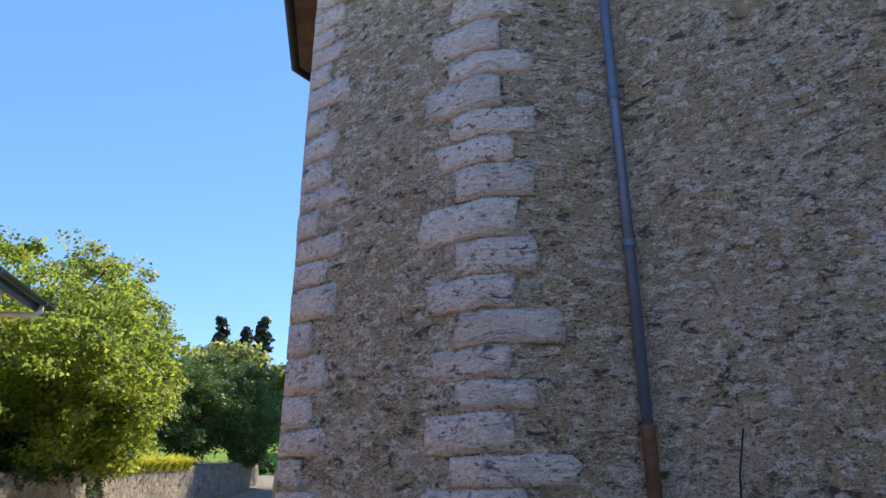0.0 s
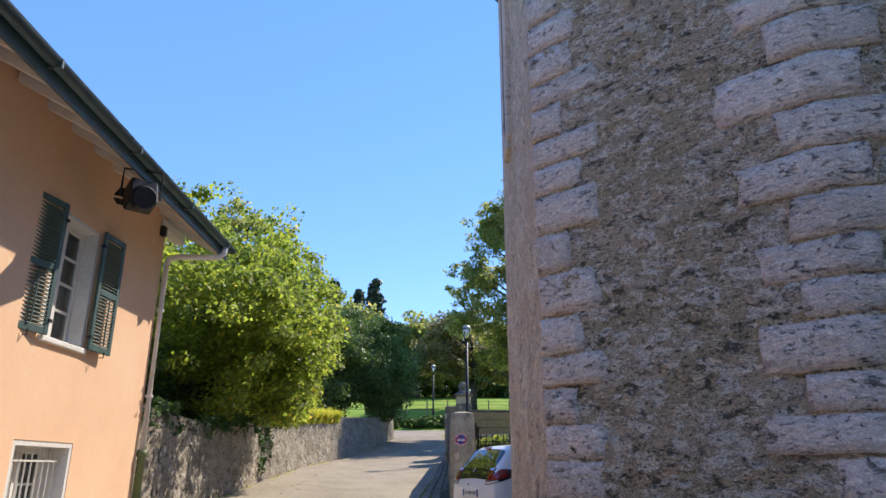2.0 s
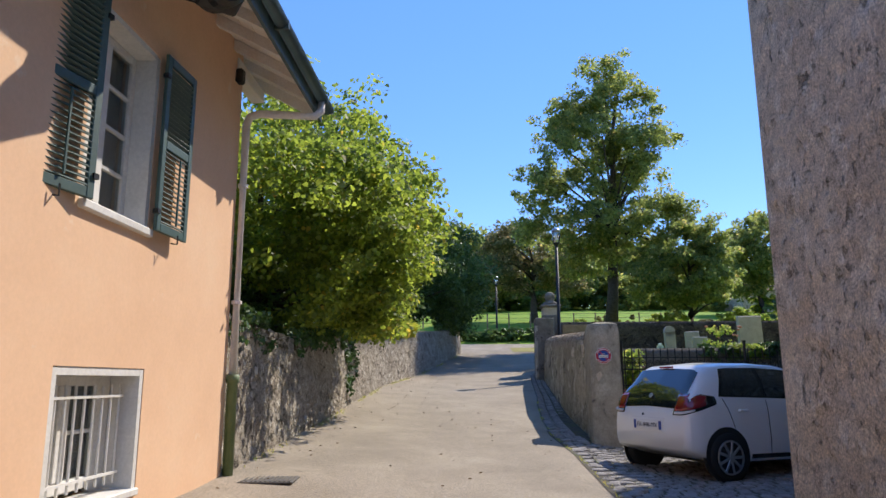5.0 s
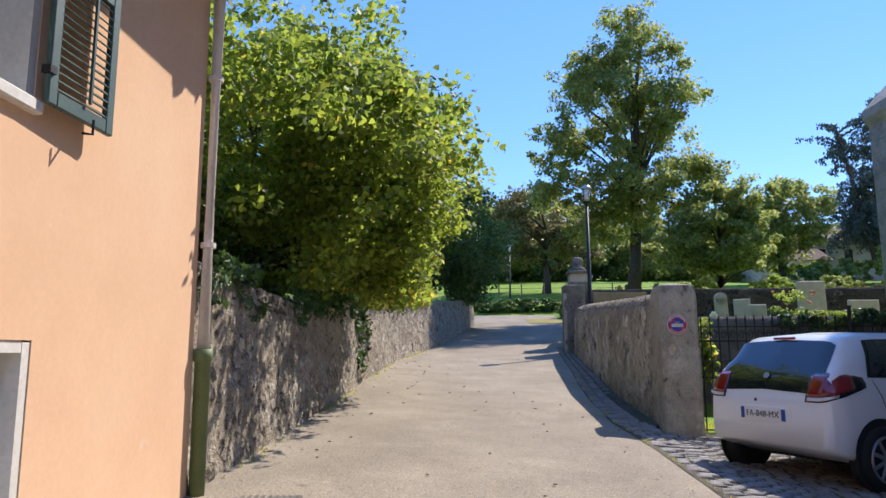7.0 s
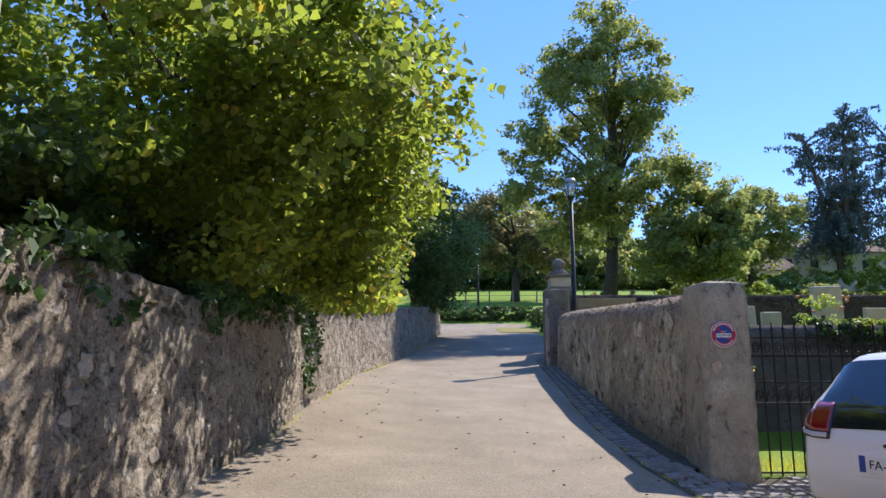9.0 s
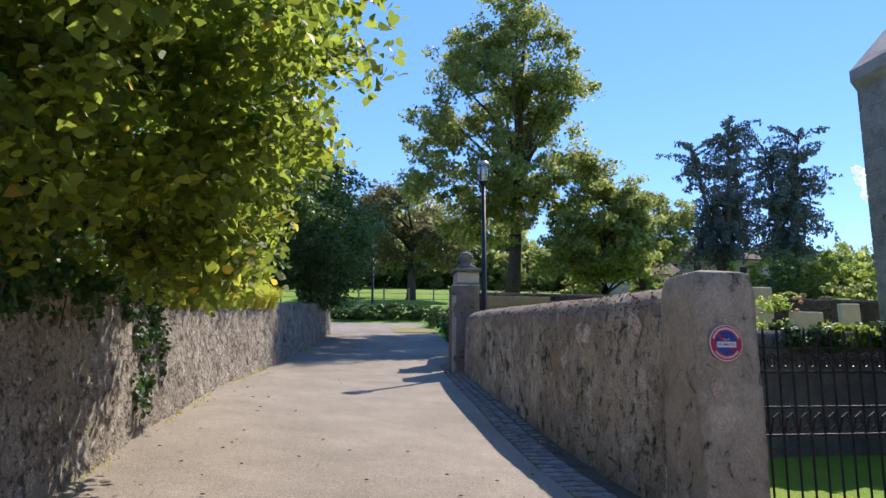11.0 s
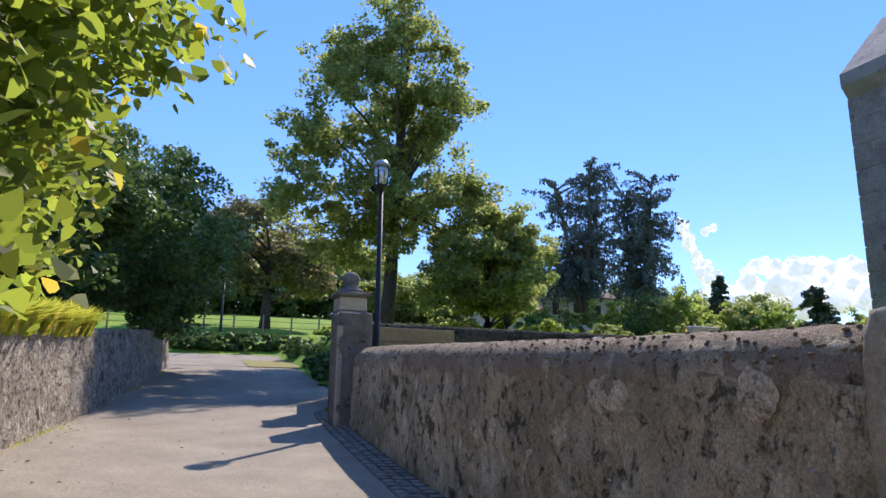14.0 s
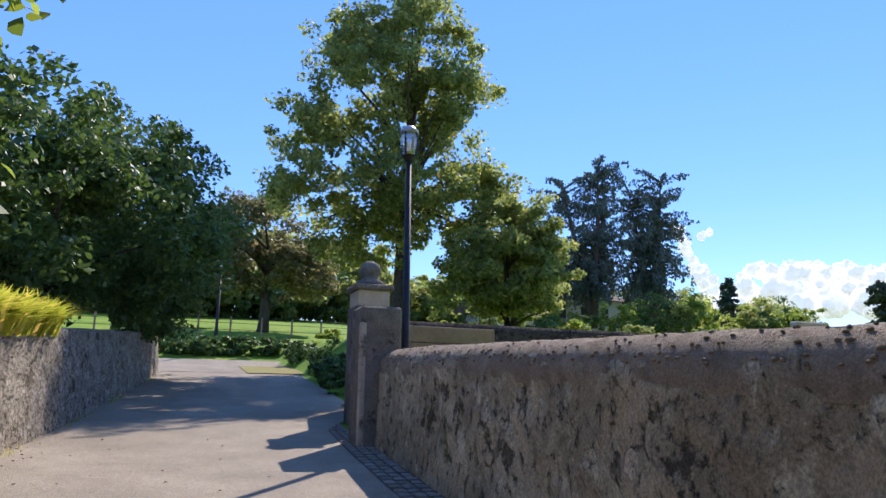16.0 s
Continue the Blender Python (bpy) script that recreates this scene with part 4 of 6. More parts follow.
# ---- street lamp and gateposts ----
def street_lamp(m, label, h=5.2):
    s = thing("street_lamp", m, label, "street lamp", "street lamps")
    part("pole", tube([(0, 0, 0), (0, 0, 1.0), (0, 0, 1.05), (0, 0, h - 0.62)], [0.085, 0.08, 0.065, 0.05], 14), IRON, s, smooth=True)
    part("collar", spun([(0.0, h - 0.66), (0.06, h - 0.66), (0.09, h - 0.6), (0.13, h - 0.56), (0.0, h - 0.56)], 16), IRON, s)
    part("glass", spun([(0.125, h - 0.55), (0.155, h - 0.35), (0.15, h - 0.2), (0.13, h - 0.12)], 16), LAMP_GLASS, s, "clear lantern glass", True)
    for k in range(4):
        a = math.pi / 4 + k * math.pi / 2
        part("rib", tube([(0.13 * math.cos(a), 0.13 * math.sin(a), h - 0.56), (0.165 * math.cos(a), 0.165 * math.sin(a), h - 0.35), (0.145 * math.cos(a), 0.145 * math.sin(a), h - 0.12)], 0.014, 6), IRON, s)
    part("cap", spun([(0.0, h - 0.14), (0.17, h - 0.14), (0.165, h - 0.09), (0.10, h - 0.02), (0.04, h), (0.0, h)], 18), ALLOY, s, "grey metal cap", True)
    part("bulb", spun([(0.0, h - 0.45), (0.04, h - 0.45), (0.045, h - 0.25), (0.0, h - 0.22)], 12), PLATE_WHITE, s)
    return s


street_lamp(pose(-0.46, 29.3, gz(-0.46, 29.3) + 0.0), "black iron street lamp with a glass lantern by the wall", 6.77 - gz(-0.46, 29.3))
street_lamp(pose(-1.9, 50.4, gz(-1.9, 50.4)), "distant dark street lamp beside the meadow", 4.2)
post = thing("gatepost", pose(-0.54, 31.2, gz(-0.54, 31.2) - 0.1), "old stone gatepost with moulded cap and ball finial", "gatepost", "gateposts")
part("shaft", boxed(-0.34, 0.34, -0.34, 0.34, 0, 2.25, None, 0.03), OLD_STONE, post)
part("frieze", boxed(-0.31, 0.31, -0.31, 0.31, 2.25, 2.56, None, 0.02), surface("pale_stone", [(0.52, 0.42, 0.30), (0.62, 0.52, 0.39)], 0.9, 4, 30, 0.3), post, "pale sandstone frieze")
part("cap", boxed(-0.38, 0.38, -0.38, 0.38, 2.56, 2.67, None, 0.03), OLD_STONE, post)
part("finial", spun([(0.0, 2.68), (0.3, 2.68), (0.26, 2.76), (0.15, 2.82), (0.19, 2.90), (0.21, 3.0), (0.17, 3.1), (0.08, 3.16), (0.0, 3.17)], 18), OLD_STONE, post, smooth=True)
post2 = thing("gatepost", pose(-1.02, 29.1, gz(-1, 29.1) - 0.1), "square rendered stone post at the end of the wall", "gatepost", "gateposts")
part("shaft", boxed(-0.33, 0.33, -0.3, 0.3, 0, 2.22, None, 0.04), OLD_STONE, post2)
part("corner_strip", boxed(-0.345, -0.25, -0.312, -0.2, 0.1, 1.95, None, 0.015), CEMENT, post2)
gate = thing("gate", pose(-0.62, 31.6, gz(-0.6, 32.4), 0, 0, -7), "dark painted sheet-iron gate leaf standing open", "gate")
part("gate_sheet", boxed(-0.008, 0.008, 0.05, 1.55, 0.12, 1.62), IRON, gate)
for a, b, c, d in ((0.0, 0.05, 0.05, 1.75), (1.55, 1.6, 0.05, 1.75), (0.05, 1.55, 0.07, 0.12), (0.05, 1.55, 1.62, 1.67)):
    part("gate_frame", boxed(-0.022, 0.022, a, b, c, d, None, 0.004), IRON, gate)
part("latch", boxed(-0.04, 0.04, 1.5, 1.56, 0.9, 0.98, None, 0.006), CAST_IRON, gate)
plank = thing("plank_fence", pose(-0.26, 29.85, 0), "brown wooden plank fence behind the wall", "fence")
for k in range(5):
    part("plank", boxed(0, 1.72, -0.02, 0.02, 1.86 + 0.292 * k, 1.86 + 0.292 * k + 0.28, None, 0.006), WOOD, plank)
for x in (0.05, 0.86, 1.67):
    part("fence_post", boxed(x - 0.05, x + 0.05, 0.022, 0.12, 1.0, 3.32), WOOD, plank)

# ---- the car ----
car = thing("car", pose(-1.05, 15.02, gz(-0.3, 15.6) - 0.02, 0, 0, 24.8) @ Matrix.Scale(1.08, 4), "small white five-door hatchback parked on cobbles", "car")
TOPZ = [(0.0, 0.80), (0.02, 0.86), (0.09, 1.02), (0.19, 1.16), (0.37, 1.38), (0.48, 1.435), (0.8, 1.462), (1.3, 1.468), (1.8, 1.44), (2.1, 1.38), (2.75, 1.0), (2.95, 0.95), (3.25, 0.86), (3.4, 0.74), (3.46, 0.55)]
BELT = [(0.0, 0.76), (0.05, 0.86), (0.1, 0.95), (0.5, 1.0), (2.5, 0.93), (2.9, 0.90), (3.3, 0.78), (3.46, 0.5)]
HALF = [(0.0, 0.68), (0.05, 0.735), (0.18, 0.785), (0.5, 0.805), (2.8, 0.805), (3.2, 0.74), (3.4, 0.6), (3.46, 0.5)]
ROOFW = [(0.0, 0.60), (0.1, 0.64), (0.4, 0.58), (0.8, 0.57), (1.8, 0.56), (2.75, 0.64), (3.2, 0.6), (3.46, 0.45)]
SILL = [(0.0, 0.38), (0.12, 0.33), (0.5, 0.22), (3.1, 0.22), (3.46, 0.3)]


def car_at(x, v, side):
    """Body surface: v from 0 (sill) over 0.5 (belt) and 0.8 (roof edge) to 1 (middle of the top)."""
    w, zb, zt, wr, zs = (spread(x, t) for t in (HALF, BELT, TOPZ, ROOFW, SILL))
    zb = min(zb, zt - 0.02)
    pts = [(0.0, w * 0.93, zs), (0.06, w * 0.98, zs + 0.05), (0.22, w * 1.0, zs + 0.38 * (zb - zs)), (0.40, w * 0.985, zs + 0.82 * (zb - zs)), (0.5, w * 0.95, zb), (0.66, (w * 0.95 + wr) * 0.51, zb + 0.52 * (zt - zb)), (0.78, wr * 1.02, zt - 0.075 * min(1, (zt - zb) / 0.3)), (0.86, wr * 0.86, zt - 0.022), (1.0, 0.0, zt)]
    vv = [p[0] for p in pts]
    return Vector((x, side * float(np.interp(v, vv, [p[1] for p in pts])), float(np.interp(v, vv, [p[2] for p in pts]))))


def car_patch(name, corners, m, side, lift, parent, label="", nu=10, nv=6):
    """A panel on the body: corners give (x, v) for its four corners, rising by lift."""
    (a, b, c, d) = [Vector((*p, 0)) for p in corners]

    def at(u, w):
        q = a.lerp(b, u).lerp(d.lerp(c, u), w)
        p = car_at(q.x, q.y, side)
        e = (car_at(q.x + 0.01, q.y, side) - car_at(q.x - 0.01, q.y, side)).cross(car_at(q.x, q.y + 0.01, side) - car_at(q.x, q.y - 0.01, side))
        e = e.normalized() if e.length > 1e-9 else Vector((0, 0, 1))
        if e.dot(p - Vector((1.6, 0, 0.7))) < 0:
            e = -e
        return p + e * lift
    bm = grid(nu, nv, at)
    bmesh.ops.recalc_face_normals(bm, faces=bm.faces)
    return part(name, bm, m, parent, label, True)


def car_half(x, z):
    """Half width of the body at a station and height, above the belt."""
    w, zb, zt, wr = (spread(x, t) for t in (HALF, BELT, TOPZ, ROOFW))
    zb = min(zb, zt - 0.02)
    if z <= zb:
        return w * 0.97
    if z >= zt:
        return 0.0
    cut = zt - 0.075 * min(1, (zt - zb) / 0.3)
    return float(np.interp(z, [zb, cut, zt - 0.022, zt], [w * 0.95, wr * 1.02, wr * 0.86, 0.0]))


def lamp_panel(name, m, side, across, up, lift, label):
    """A panel that wraps the rear corner; across and up are its share of the whole lamp."""
    def at(u, w):
        a = across[0] + (across[1] - across[0]) * u
        b = up[0] + (up[1] - up[0]) * w
        lo, hi = 0.80 + 0.13 * max(0, a - 0.45) / 0.55, 1.065 - 0.04 * max(0, a - 0.6) / 0.4
        z = lo + (hi - lo) * b
        if a < 0.5:
            y = 0.49 + 0.19 * a / 0.5
            x = next((q for q in np.linspace(0.0, 0.3, 61) if car_half(float(q), z) >= y), 0.2)
            return Vector((float(x) - lift, side * y, z))
        x1 = next((q for q in np.linspace(0.0, 0.3, 61) if car_half(float(q), z) >= 0.68), 0.2)
        x = float(x1) + (0.44 - float(x1)) * (a - 0.5) / 0.5
        return Vector((x - lift * max(0, 0.7 - a) * 4, side * (max(car_half(x, z), 0.68) + lift), z))
    bm = grid(12, 6, at)
    bmesh.ops.recalc_face_normals(bm, faces=bm.faces)
    bmesh.ops.solidify(bm, geom=bm.faces[:], thickness=0.006)
    return part(name, bm, m, car, label, True)


STATIONS = sorted({round(0.06 * i, 3) for i in range(57)} | {0.0, 0.02, 0.05, 0.1, 0.36, 0.4, 3.46})
bm = bmesh.new()
ring = [(v, 1) for v in np.linspace(0, 1, 25)] + [(v, -1) for v in np.linspace(1, 0, 25)[1:]]
rows = [[bm.verts.new(car_at(x, v, s)) for v, s in ring] for x in STATIONS]
for a, b in zip(rows, rows[1:]):
    for i in range(len(ring) - 1):
        bm.faces.new((a[i], a[i + 1], b[i + 1], b[i]))
    bm.faces.new((a[-1], a[0], b[0], b[-1]))
bm.faces.new(rows[0])
bm.faces.new(rows[-1][::-1])
bmesh.ops.recalc_face_normals(bm, faces=bm.faces)
part("body", bm, CAR_WHITE, car, "white painted body", True)
for s in (1, -1):
    car_patch("tail_glass", [(0.035, 1.0), (0.035, 0.80), (0.37, 0.80), (0.37, 1.0)], CAR_GLASS, s, 0.006, car, "dark rear window and gloss black tailgate", 8, 10)
    car_patch("window_surround", [(0.50, 0.515), (2.42, 0.515), (1.98, 0.775), (0.68, 0.772)], CAR_BLACK, s, 0.003, car, "gloss black window surround", 16, 6)
    car_patch("rear_side_window", [(0.55, 0.53), (1.25, 0.525), (1.25, 0.765), (0.72, 0.76)], CAR_GLASS, s, 0.006, car, "dark tinted side glass")
    car_patch("front_side_window", [(1.31, 0.525), (2.35, 0.53), (1.95, 0.75), (1.31, 0.765)], CAR_GLASS, s, 0.006, car, "dark side glass")
    lamp_panel("lamp_surround", CAR_BLACK, s, (0.0, 1.0), (0.0, 1.0), 0.010, "gloss black lamp surround")
    lamp_panel("tail_lamp", RED_LAMP, s, (0.03, 0.80), (0.2, 0.97), 0.018, "dark red tail lamp")
    lamp_panel("tail_lamp_foot", CLEAR_LAMP, s, (0.06, 0.6), (0.05, 0.17), 0.018, "clear lower lens")
    car_patch("door_seam", [(1.275, 0.08), (1.285, 0.08), (1.285, 0.5), (1.275, 0.5)], CAR_BLACK, s, 0.002, car, "", 1, 10)
    car_patch("door_seam", [(0.70, 0.28), (0.71, 0.28), (0.56, 0.5), (0.55, 0.5)], CAR_BLACK, s, 0.002, car, "", 1, 10)
    car_patch("sill_strip", [(0.95, 0.05), (2.5, 0.05), (2.5, 0.09), (0.95, 0.09)], CAR_BLACK, s, 0.004, car, "", 8, 1)
    for x in (0.78, 1.62):
        part("door_handle", boxed(x, x + 0.16, s * 0.805 - 0.02, s * 0.805 + 0.02, 0.83, 0.865, None, 0.01), CAR_WHITE, car)
    for x in (0.55, 2.85):
        # flat dark disc stands for the shaded gap round the wheel
        arch = part("wheel_arch", spun([(0.0, 0), (0.345, 0), (0.345, 0.012), (0.0, 0.012)], 32), RUBBER, car, "flat dark disc for the shade inside the wheel arch")
        arch.matrix_local = pose(x, s * 0.799, 0.31, -90 * s, 0, 0)
        wheel = part("wheel", spun([(0.2, -0.08), (0.28, -0.085), (0.292, -0.05), (0.292, 0.05), (0.28, 0.085), (0.2, 0.08)], 36), RUBBER, car, "black rubber tyre", True)
        wheel.matrix_local = pose(x, s * 0.76, 0.292, -90 * s, 0, 0)
        part("rim", spun([(0.185, 0.078), (0.187, 0.094), (0.205, 0.096), (0.21, 0.078)], 32), ALLOY, wheel)
        for k in range(9):
            part("spoke", boxed(0.03, 0.2, -0.018, 0.018, 0.08, 0.096, pose(0, 0, 0, 0, 0, 40 * k), 0.006), ALLOY, wheel)
        part("hub", spun([(0.0, 0.05), (0.045, 0.05), (0.04, 0.1), (0.0, 0.102)], 14), ALLOY, wheel)
part("third_brake_lamp", boxed(0.345, 0.372, -0.13, 0.13, 1.385, 1.41, None, 0.006), RED_LAMP, car, "red brake lamp strip")
part("plate_recess", boxed(-0.004, 0.02, -0.34, 0.34, 0.56, 0.76, None, 0.012), CAR_WHITE, car)
np_ = part("number_plate", boxed(-0.016, -0.004, -0.27, 0.27, 0.60, 0.715, None, 0.003), PLATE_WHITE, car, "white number plate with blue ends")
part("blue_band", boxed(-0.0175, -0.012, 0.225, 0.27, 0.602, 0.713), SIGN_BLUE, np_)
part("blue_band", boxed(-0.0175, -0.012, -0.27, -0.225, 0.602, 0.713), SIGN_BLUE, np_)
lettering("characters", "FA-848-MX", 0.084, pose(-0.0185, 0, 0.655, 90, 0, -90), INK, np_)
part("badge", spun([(0.0, 0), (0.035, 0), (0.03, 0.008), (0.0, 0.008)], 12), ALLOY, car, "small chrome badge").matrix_local = pose(0.075, 0, 1.03, 0, -58, 0)
part("tailgate_button", spun([(0.0, 0), (0.015, 0), (0.013, 0.01), (0.0, 0.01)], 10), CAR_BLACK, car).matrix_local = pose(-0.004, 0.08, 0.79, 0, -90, 0)
part("underside", boxed(0.5, 3.2, -0.62, 0.62, 0.2, 0.3), RUBBER, car)
for s in (1, -1):
    part("mirror", boxed(2.15, 2.3, s * 0.88 - 0.07, s * 0.88 + 0.07, 0.95, 1.09, None, 0.03), CAR_WHITE, car, "white door mirror")

# ---- iron fence and churchyard ----
fence = thing("iron_fence", pose(-0.72, 18.1, gz(0, 18.1)), "black wrought-iron churchyard fence with scrolls and spikes", "fence")
for k in range(42):
    x = 0.06 + 0.135 * k
    part("bar", tube([(x, 0, 0.0), (x, 0, 1.66), (x, 0, 1.69), (x, 0, 1.78)], [0.011, 0.011, 0.017, 0.002], 6), IRON, fence)
for z, t in ((0.04, 0.02), (0.82, 0.02), (1.06, 0.02), (1.36, 0.025), (1.58, 0.015)):
    part("rail", boxed(0, 5.8, -0.015, 0.015, z, z + t), IRON, fence)
for k in range(42):
    x = 0.125 + 0.135 * k
    pts = [(x + 0.055 * (1 - 0.75 * i / 14) * math.cos(i * 0.75), 0, 1.47 + 0.075 * (1 - 0.7 * i / 14) * math.sin(i * 0.75)) for i in range(15)]
    part("scroll", tube(pts, 0.009, 5), IRON, fence)
for k in range(42):
    x = 0.125 + 0.135 * k
    part("small_scroll", tube([(x - 0.05, 0, 0.85), (x - 0.02, 0, 0.98), (x + 0.03, 0, 1.02), (x + 0.05, 0, 0.92), (x, 0, 0.88)], 0.010, 5), IRON, fence)
for x in (0.0, 2.3, 4.6):
    part("post", tube([(x, 0, -0.1), (x, 0, 1.85), (x, 0, 1.9)], [0.028, 0.028, 0.04], 8), IRON, fence)

def upper_terrace(u, v):
    x, y = -0.3 + 60 * u, 30.5 + 24 * v
    high = 3.36 + 1.6 * v + 0.72 * u * v + 0.15 * noise.noise((u * 14, v * 8, 3))
    w = max(step(0.4, 2.4, x), 1 - step(31.0, 34.0, y))
    return Vector((x, y, high * w + (gz(x, y) - 0.06) * (1 - w)))


inner = tagged(part("wall_churchyard", grid(50, 12, lambda u, v: Vector((-0.7 + 7 * u, 21.0 + 0.3 * max(0, v - 0.9) * 10 + rough((u * 7, 0, v * 2), 0.02, 3), 0.1 + 1.95 * min(1, v / 0.9)))), OLD_STONE, smooth=True), "low grey stone terrace wall with ivy on top", "wall", kind="structure")
tagged(part("terrace", grid(10, 10, lambda u, v: Vector((-0.6 + 30 * u, 21.3 + 9 * v, 1.9 + 0.5 * v))), GRASS_GROUND), "grassy grave terrace behind the low wall", "terrace", kind="structure")
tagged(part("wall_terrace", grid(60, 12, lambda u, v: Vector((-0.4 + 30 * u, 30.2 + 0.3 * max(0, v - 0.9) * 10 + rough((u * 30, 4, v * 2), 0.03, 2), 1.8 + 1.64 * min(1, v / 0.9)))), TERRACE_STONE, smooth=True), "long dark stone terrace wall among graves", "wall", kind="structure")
tagged(part("terrace", grid(120, 16, upper_terrace), GRASS_GROUND, smooth=True), "upper grassy terrace with shrubs", "terrace", kind="structure")
lawn = tagged(part("lawn", grid(16, 6, lambda u, v: Vector((-0.7 + 7 * u, 18.0 + 3 * v, gz(0, 18.1) + 0.012 + 0.02 * noise.noise((u * 9, v * 5, 1))))), GRASS_GROUND), "sunny lawn behind the iron fence", "lawn", kind="structure")


def gravestone(x, y, z, w, h, label, shape="slab"):
    g = thing("gravestone", pose(x, y, z - 0.12, 0, random.uniform(-2, 2), random.uniform(-8, 8)), label, "gravestone", "graves in the churchyard")
    part("base", boxed(-w * 0.65, w * 0.65, -0.16, 0.16, 0, 0.14, None, 0.015), GRANITE, g)
    if shape == "cross":
        bm = boxed(-0.05, 0.05, -0.04, 0.04, 0.14, h, None, 0.01)
        box(bm, -w / 2, w / 2, -0.04, 0.04, h * 0.62, h * 0.62 + 0.1, None, 0.01)
        part("cross", bm, PLATE_WHITE, g)
    elif shape == "round":
        bm = boxed(-w / 2, w / 2, -0.06, 0.06, 0.14, h - w / 2, None, 0.01)
        part("stone", bm, GRANITE, g)
        part("round_top", spun([(0.0, -0.06), (w / 2, -0.06), (w / 2, 0.06), (0.0, 0.06)], 24), GRANITE, g).matrix_local = pose(0, 0, h - w / 2, 90, 0, 0)
    else:
        part("stone", boxed(-w / 2, w / 2, -0.07, 0.07, 0.14, h, None, 0.02), GRANITE, g)
    return g


random.seed(8)
gravestone(4.85, 26.0, 2.1, 0.75, 1.25, "tall pale granite grave slab")
gravestone(2.4, 25.8, 2.1, 0.32, 0.95, "rounded pale gravestone with an oval plaque", "round")
gravestone(3.6, 27.5, 2.2, 0.45, 0.8, "grey granite grave slab behind roses")
gravestone(1.75, 24.6, 2.05, 0.18, 0.42, "small white stone cross", "cross")
gravestone(6.6, 26.8, 2.2, 0.8, 0.7, "low pale gravestone with a ridge")
gravestone(3.0, 25.0, 2.05, 0.42, 0.62, "white gravestone near the ivy")
gravestone(8.6, 27.8, 2.3, 0.6, 0.9, "grey gravestone on the terrace")

# ---- foliage ----
def leaves(name, centers, material, size, per, spread_, parent, seed, label="", droop=0.0, squash=0.62, fine=False):
    """A crown of single leaves, bunched round many centres."""
    rg = np.random.default_rng(seed)
    c = np.repeat(np.asarray(centers), per, axis=0)
    n = len(c)
    off = rg.normal(size=(n, 3))
    off *= (rg.random(n) ** 0.42 / np.linalg.norm(off, axis=1))[:, None] * 1.55 * spread_ * np.repeat(rg.uniform(0.55, 1.3, len(centers)), per)[:, None]
    off[:, 2] *= squash
    p = c + off
    out = off / (np.linalg.norm(off, axis=1, keepdims=True) + 1e-6)
    nrm = rg.normal(size=(n, 3)) * 0.7 + out * 0.5 + np.array([0, 0, 0.6])
    nrm /= np.linalg.norm(nrm, axis=1, keepdims=True)
    t = np.cross(nrm, rg.normal(size=(n, 3)))
    t /= np.linalg.norm(t, axis=1, keepdims=True) + 1e-9
    t[:, 2] -= droop
    b = np.cross(nrm, t)
    s = (size * rg.uniform(0.6, 1.25, n))[:, None]
    k = 7 if fine else 4
    v = np.empty((n, k, 3))
    if fine:
        for i, (a, c, d) in enumerate(((-0.45, 0, 0), (-0.42, 0.3, 0.06), (-0.02, 0.44, 0.12), (0.35, 0.24, 0.06), (0.68, 0, -0.06), (0.30, -0.28, 0.06), (-0.30, -0.42, 0.12))):
            v[:, i] = p + t * s * a + b * s * c + nrm * s * d
    else:
        v[:, 0], v[:, 1], v[:, 2], v[:, 3] = p - t * s * 0.55, p - b * s * 0.38 + nrm * s * 0.1, p + t * s * 0.6, p + b * s * 0.38 + nrm * s * 0.1
    me = bpy.data.meshes.new(name)
    me.vertices.add(n * k)
    me.vertices.foreach_set("co", v.reshape(-1))
    me.loops.add(n * k)
    me.loops.foreach_set("vertex_index", np.arange(n * k, dtype=np.int32))
    me.polygons.add(n)
    me.polygons.foreach_set("loop_start", np.arange(0, n * k, k, dtype=np.int32))
    me.update(calc_edges=True)
    me.validate()
    return linked(name, me, material, parent, label)


def crown_points(blobs, count, seed, shell=0.55, gap=-0.22, pitch=0.9, keep=None):
    """Clump centres in a set of ellipsoids (x, y, z, rx, ry, rz), most of them near the outside, with gaps."""
    rg = np.random.default_rng(seed)
    vol = np.array([b[3] * b[4] * b[5] for b in blobs]) ** 0.75
    out = []
    while len(out) < count:
        b = blobs[rg.choice(len(blobs), p=vol / vol.sum())]
        d = rg.normal(size=3)
        d /= np.linalg.norm(d)
        r = shell + (1 - shell) * rg.random() ** 0.6
        q = Vector((b[0] + d[0] * b[3] * r, b[1] + d[1] * b[4] * r, b[2] + d[2] * b[5] * r))
        k = 1 + 0.34 * noise.noise(Vector((d[0] * 2.2 + seed, d[1] * 2.2, d[2] * 2.2 + b[0]))) + 0.22 * noise.noise(Vector((d[0] * 5.1, d[1] * 5.1 + seed, d[2] * 5.1)))
        q = Vector((b[0], b[1], b[2])) + (q - Vector((b[0], b[1], b[2]))) * k
        if noise.noise(q * pitch + Vector((seed, 0, 0))) > gap and (keep is None or keep(q)):
            out.append(tuple(q))
    return out


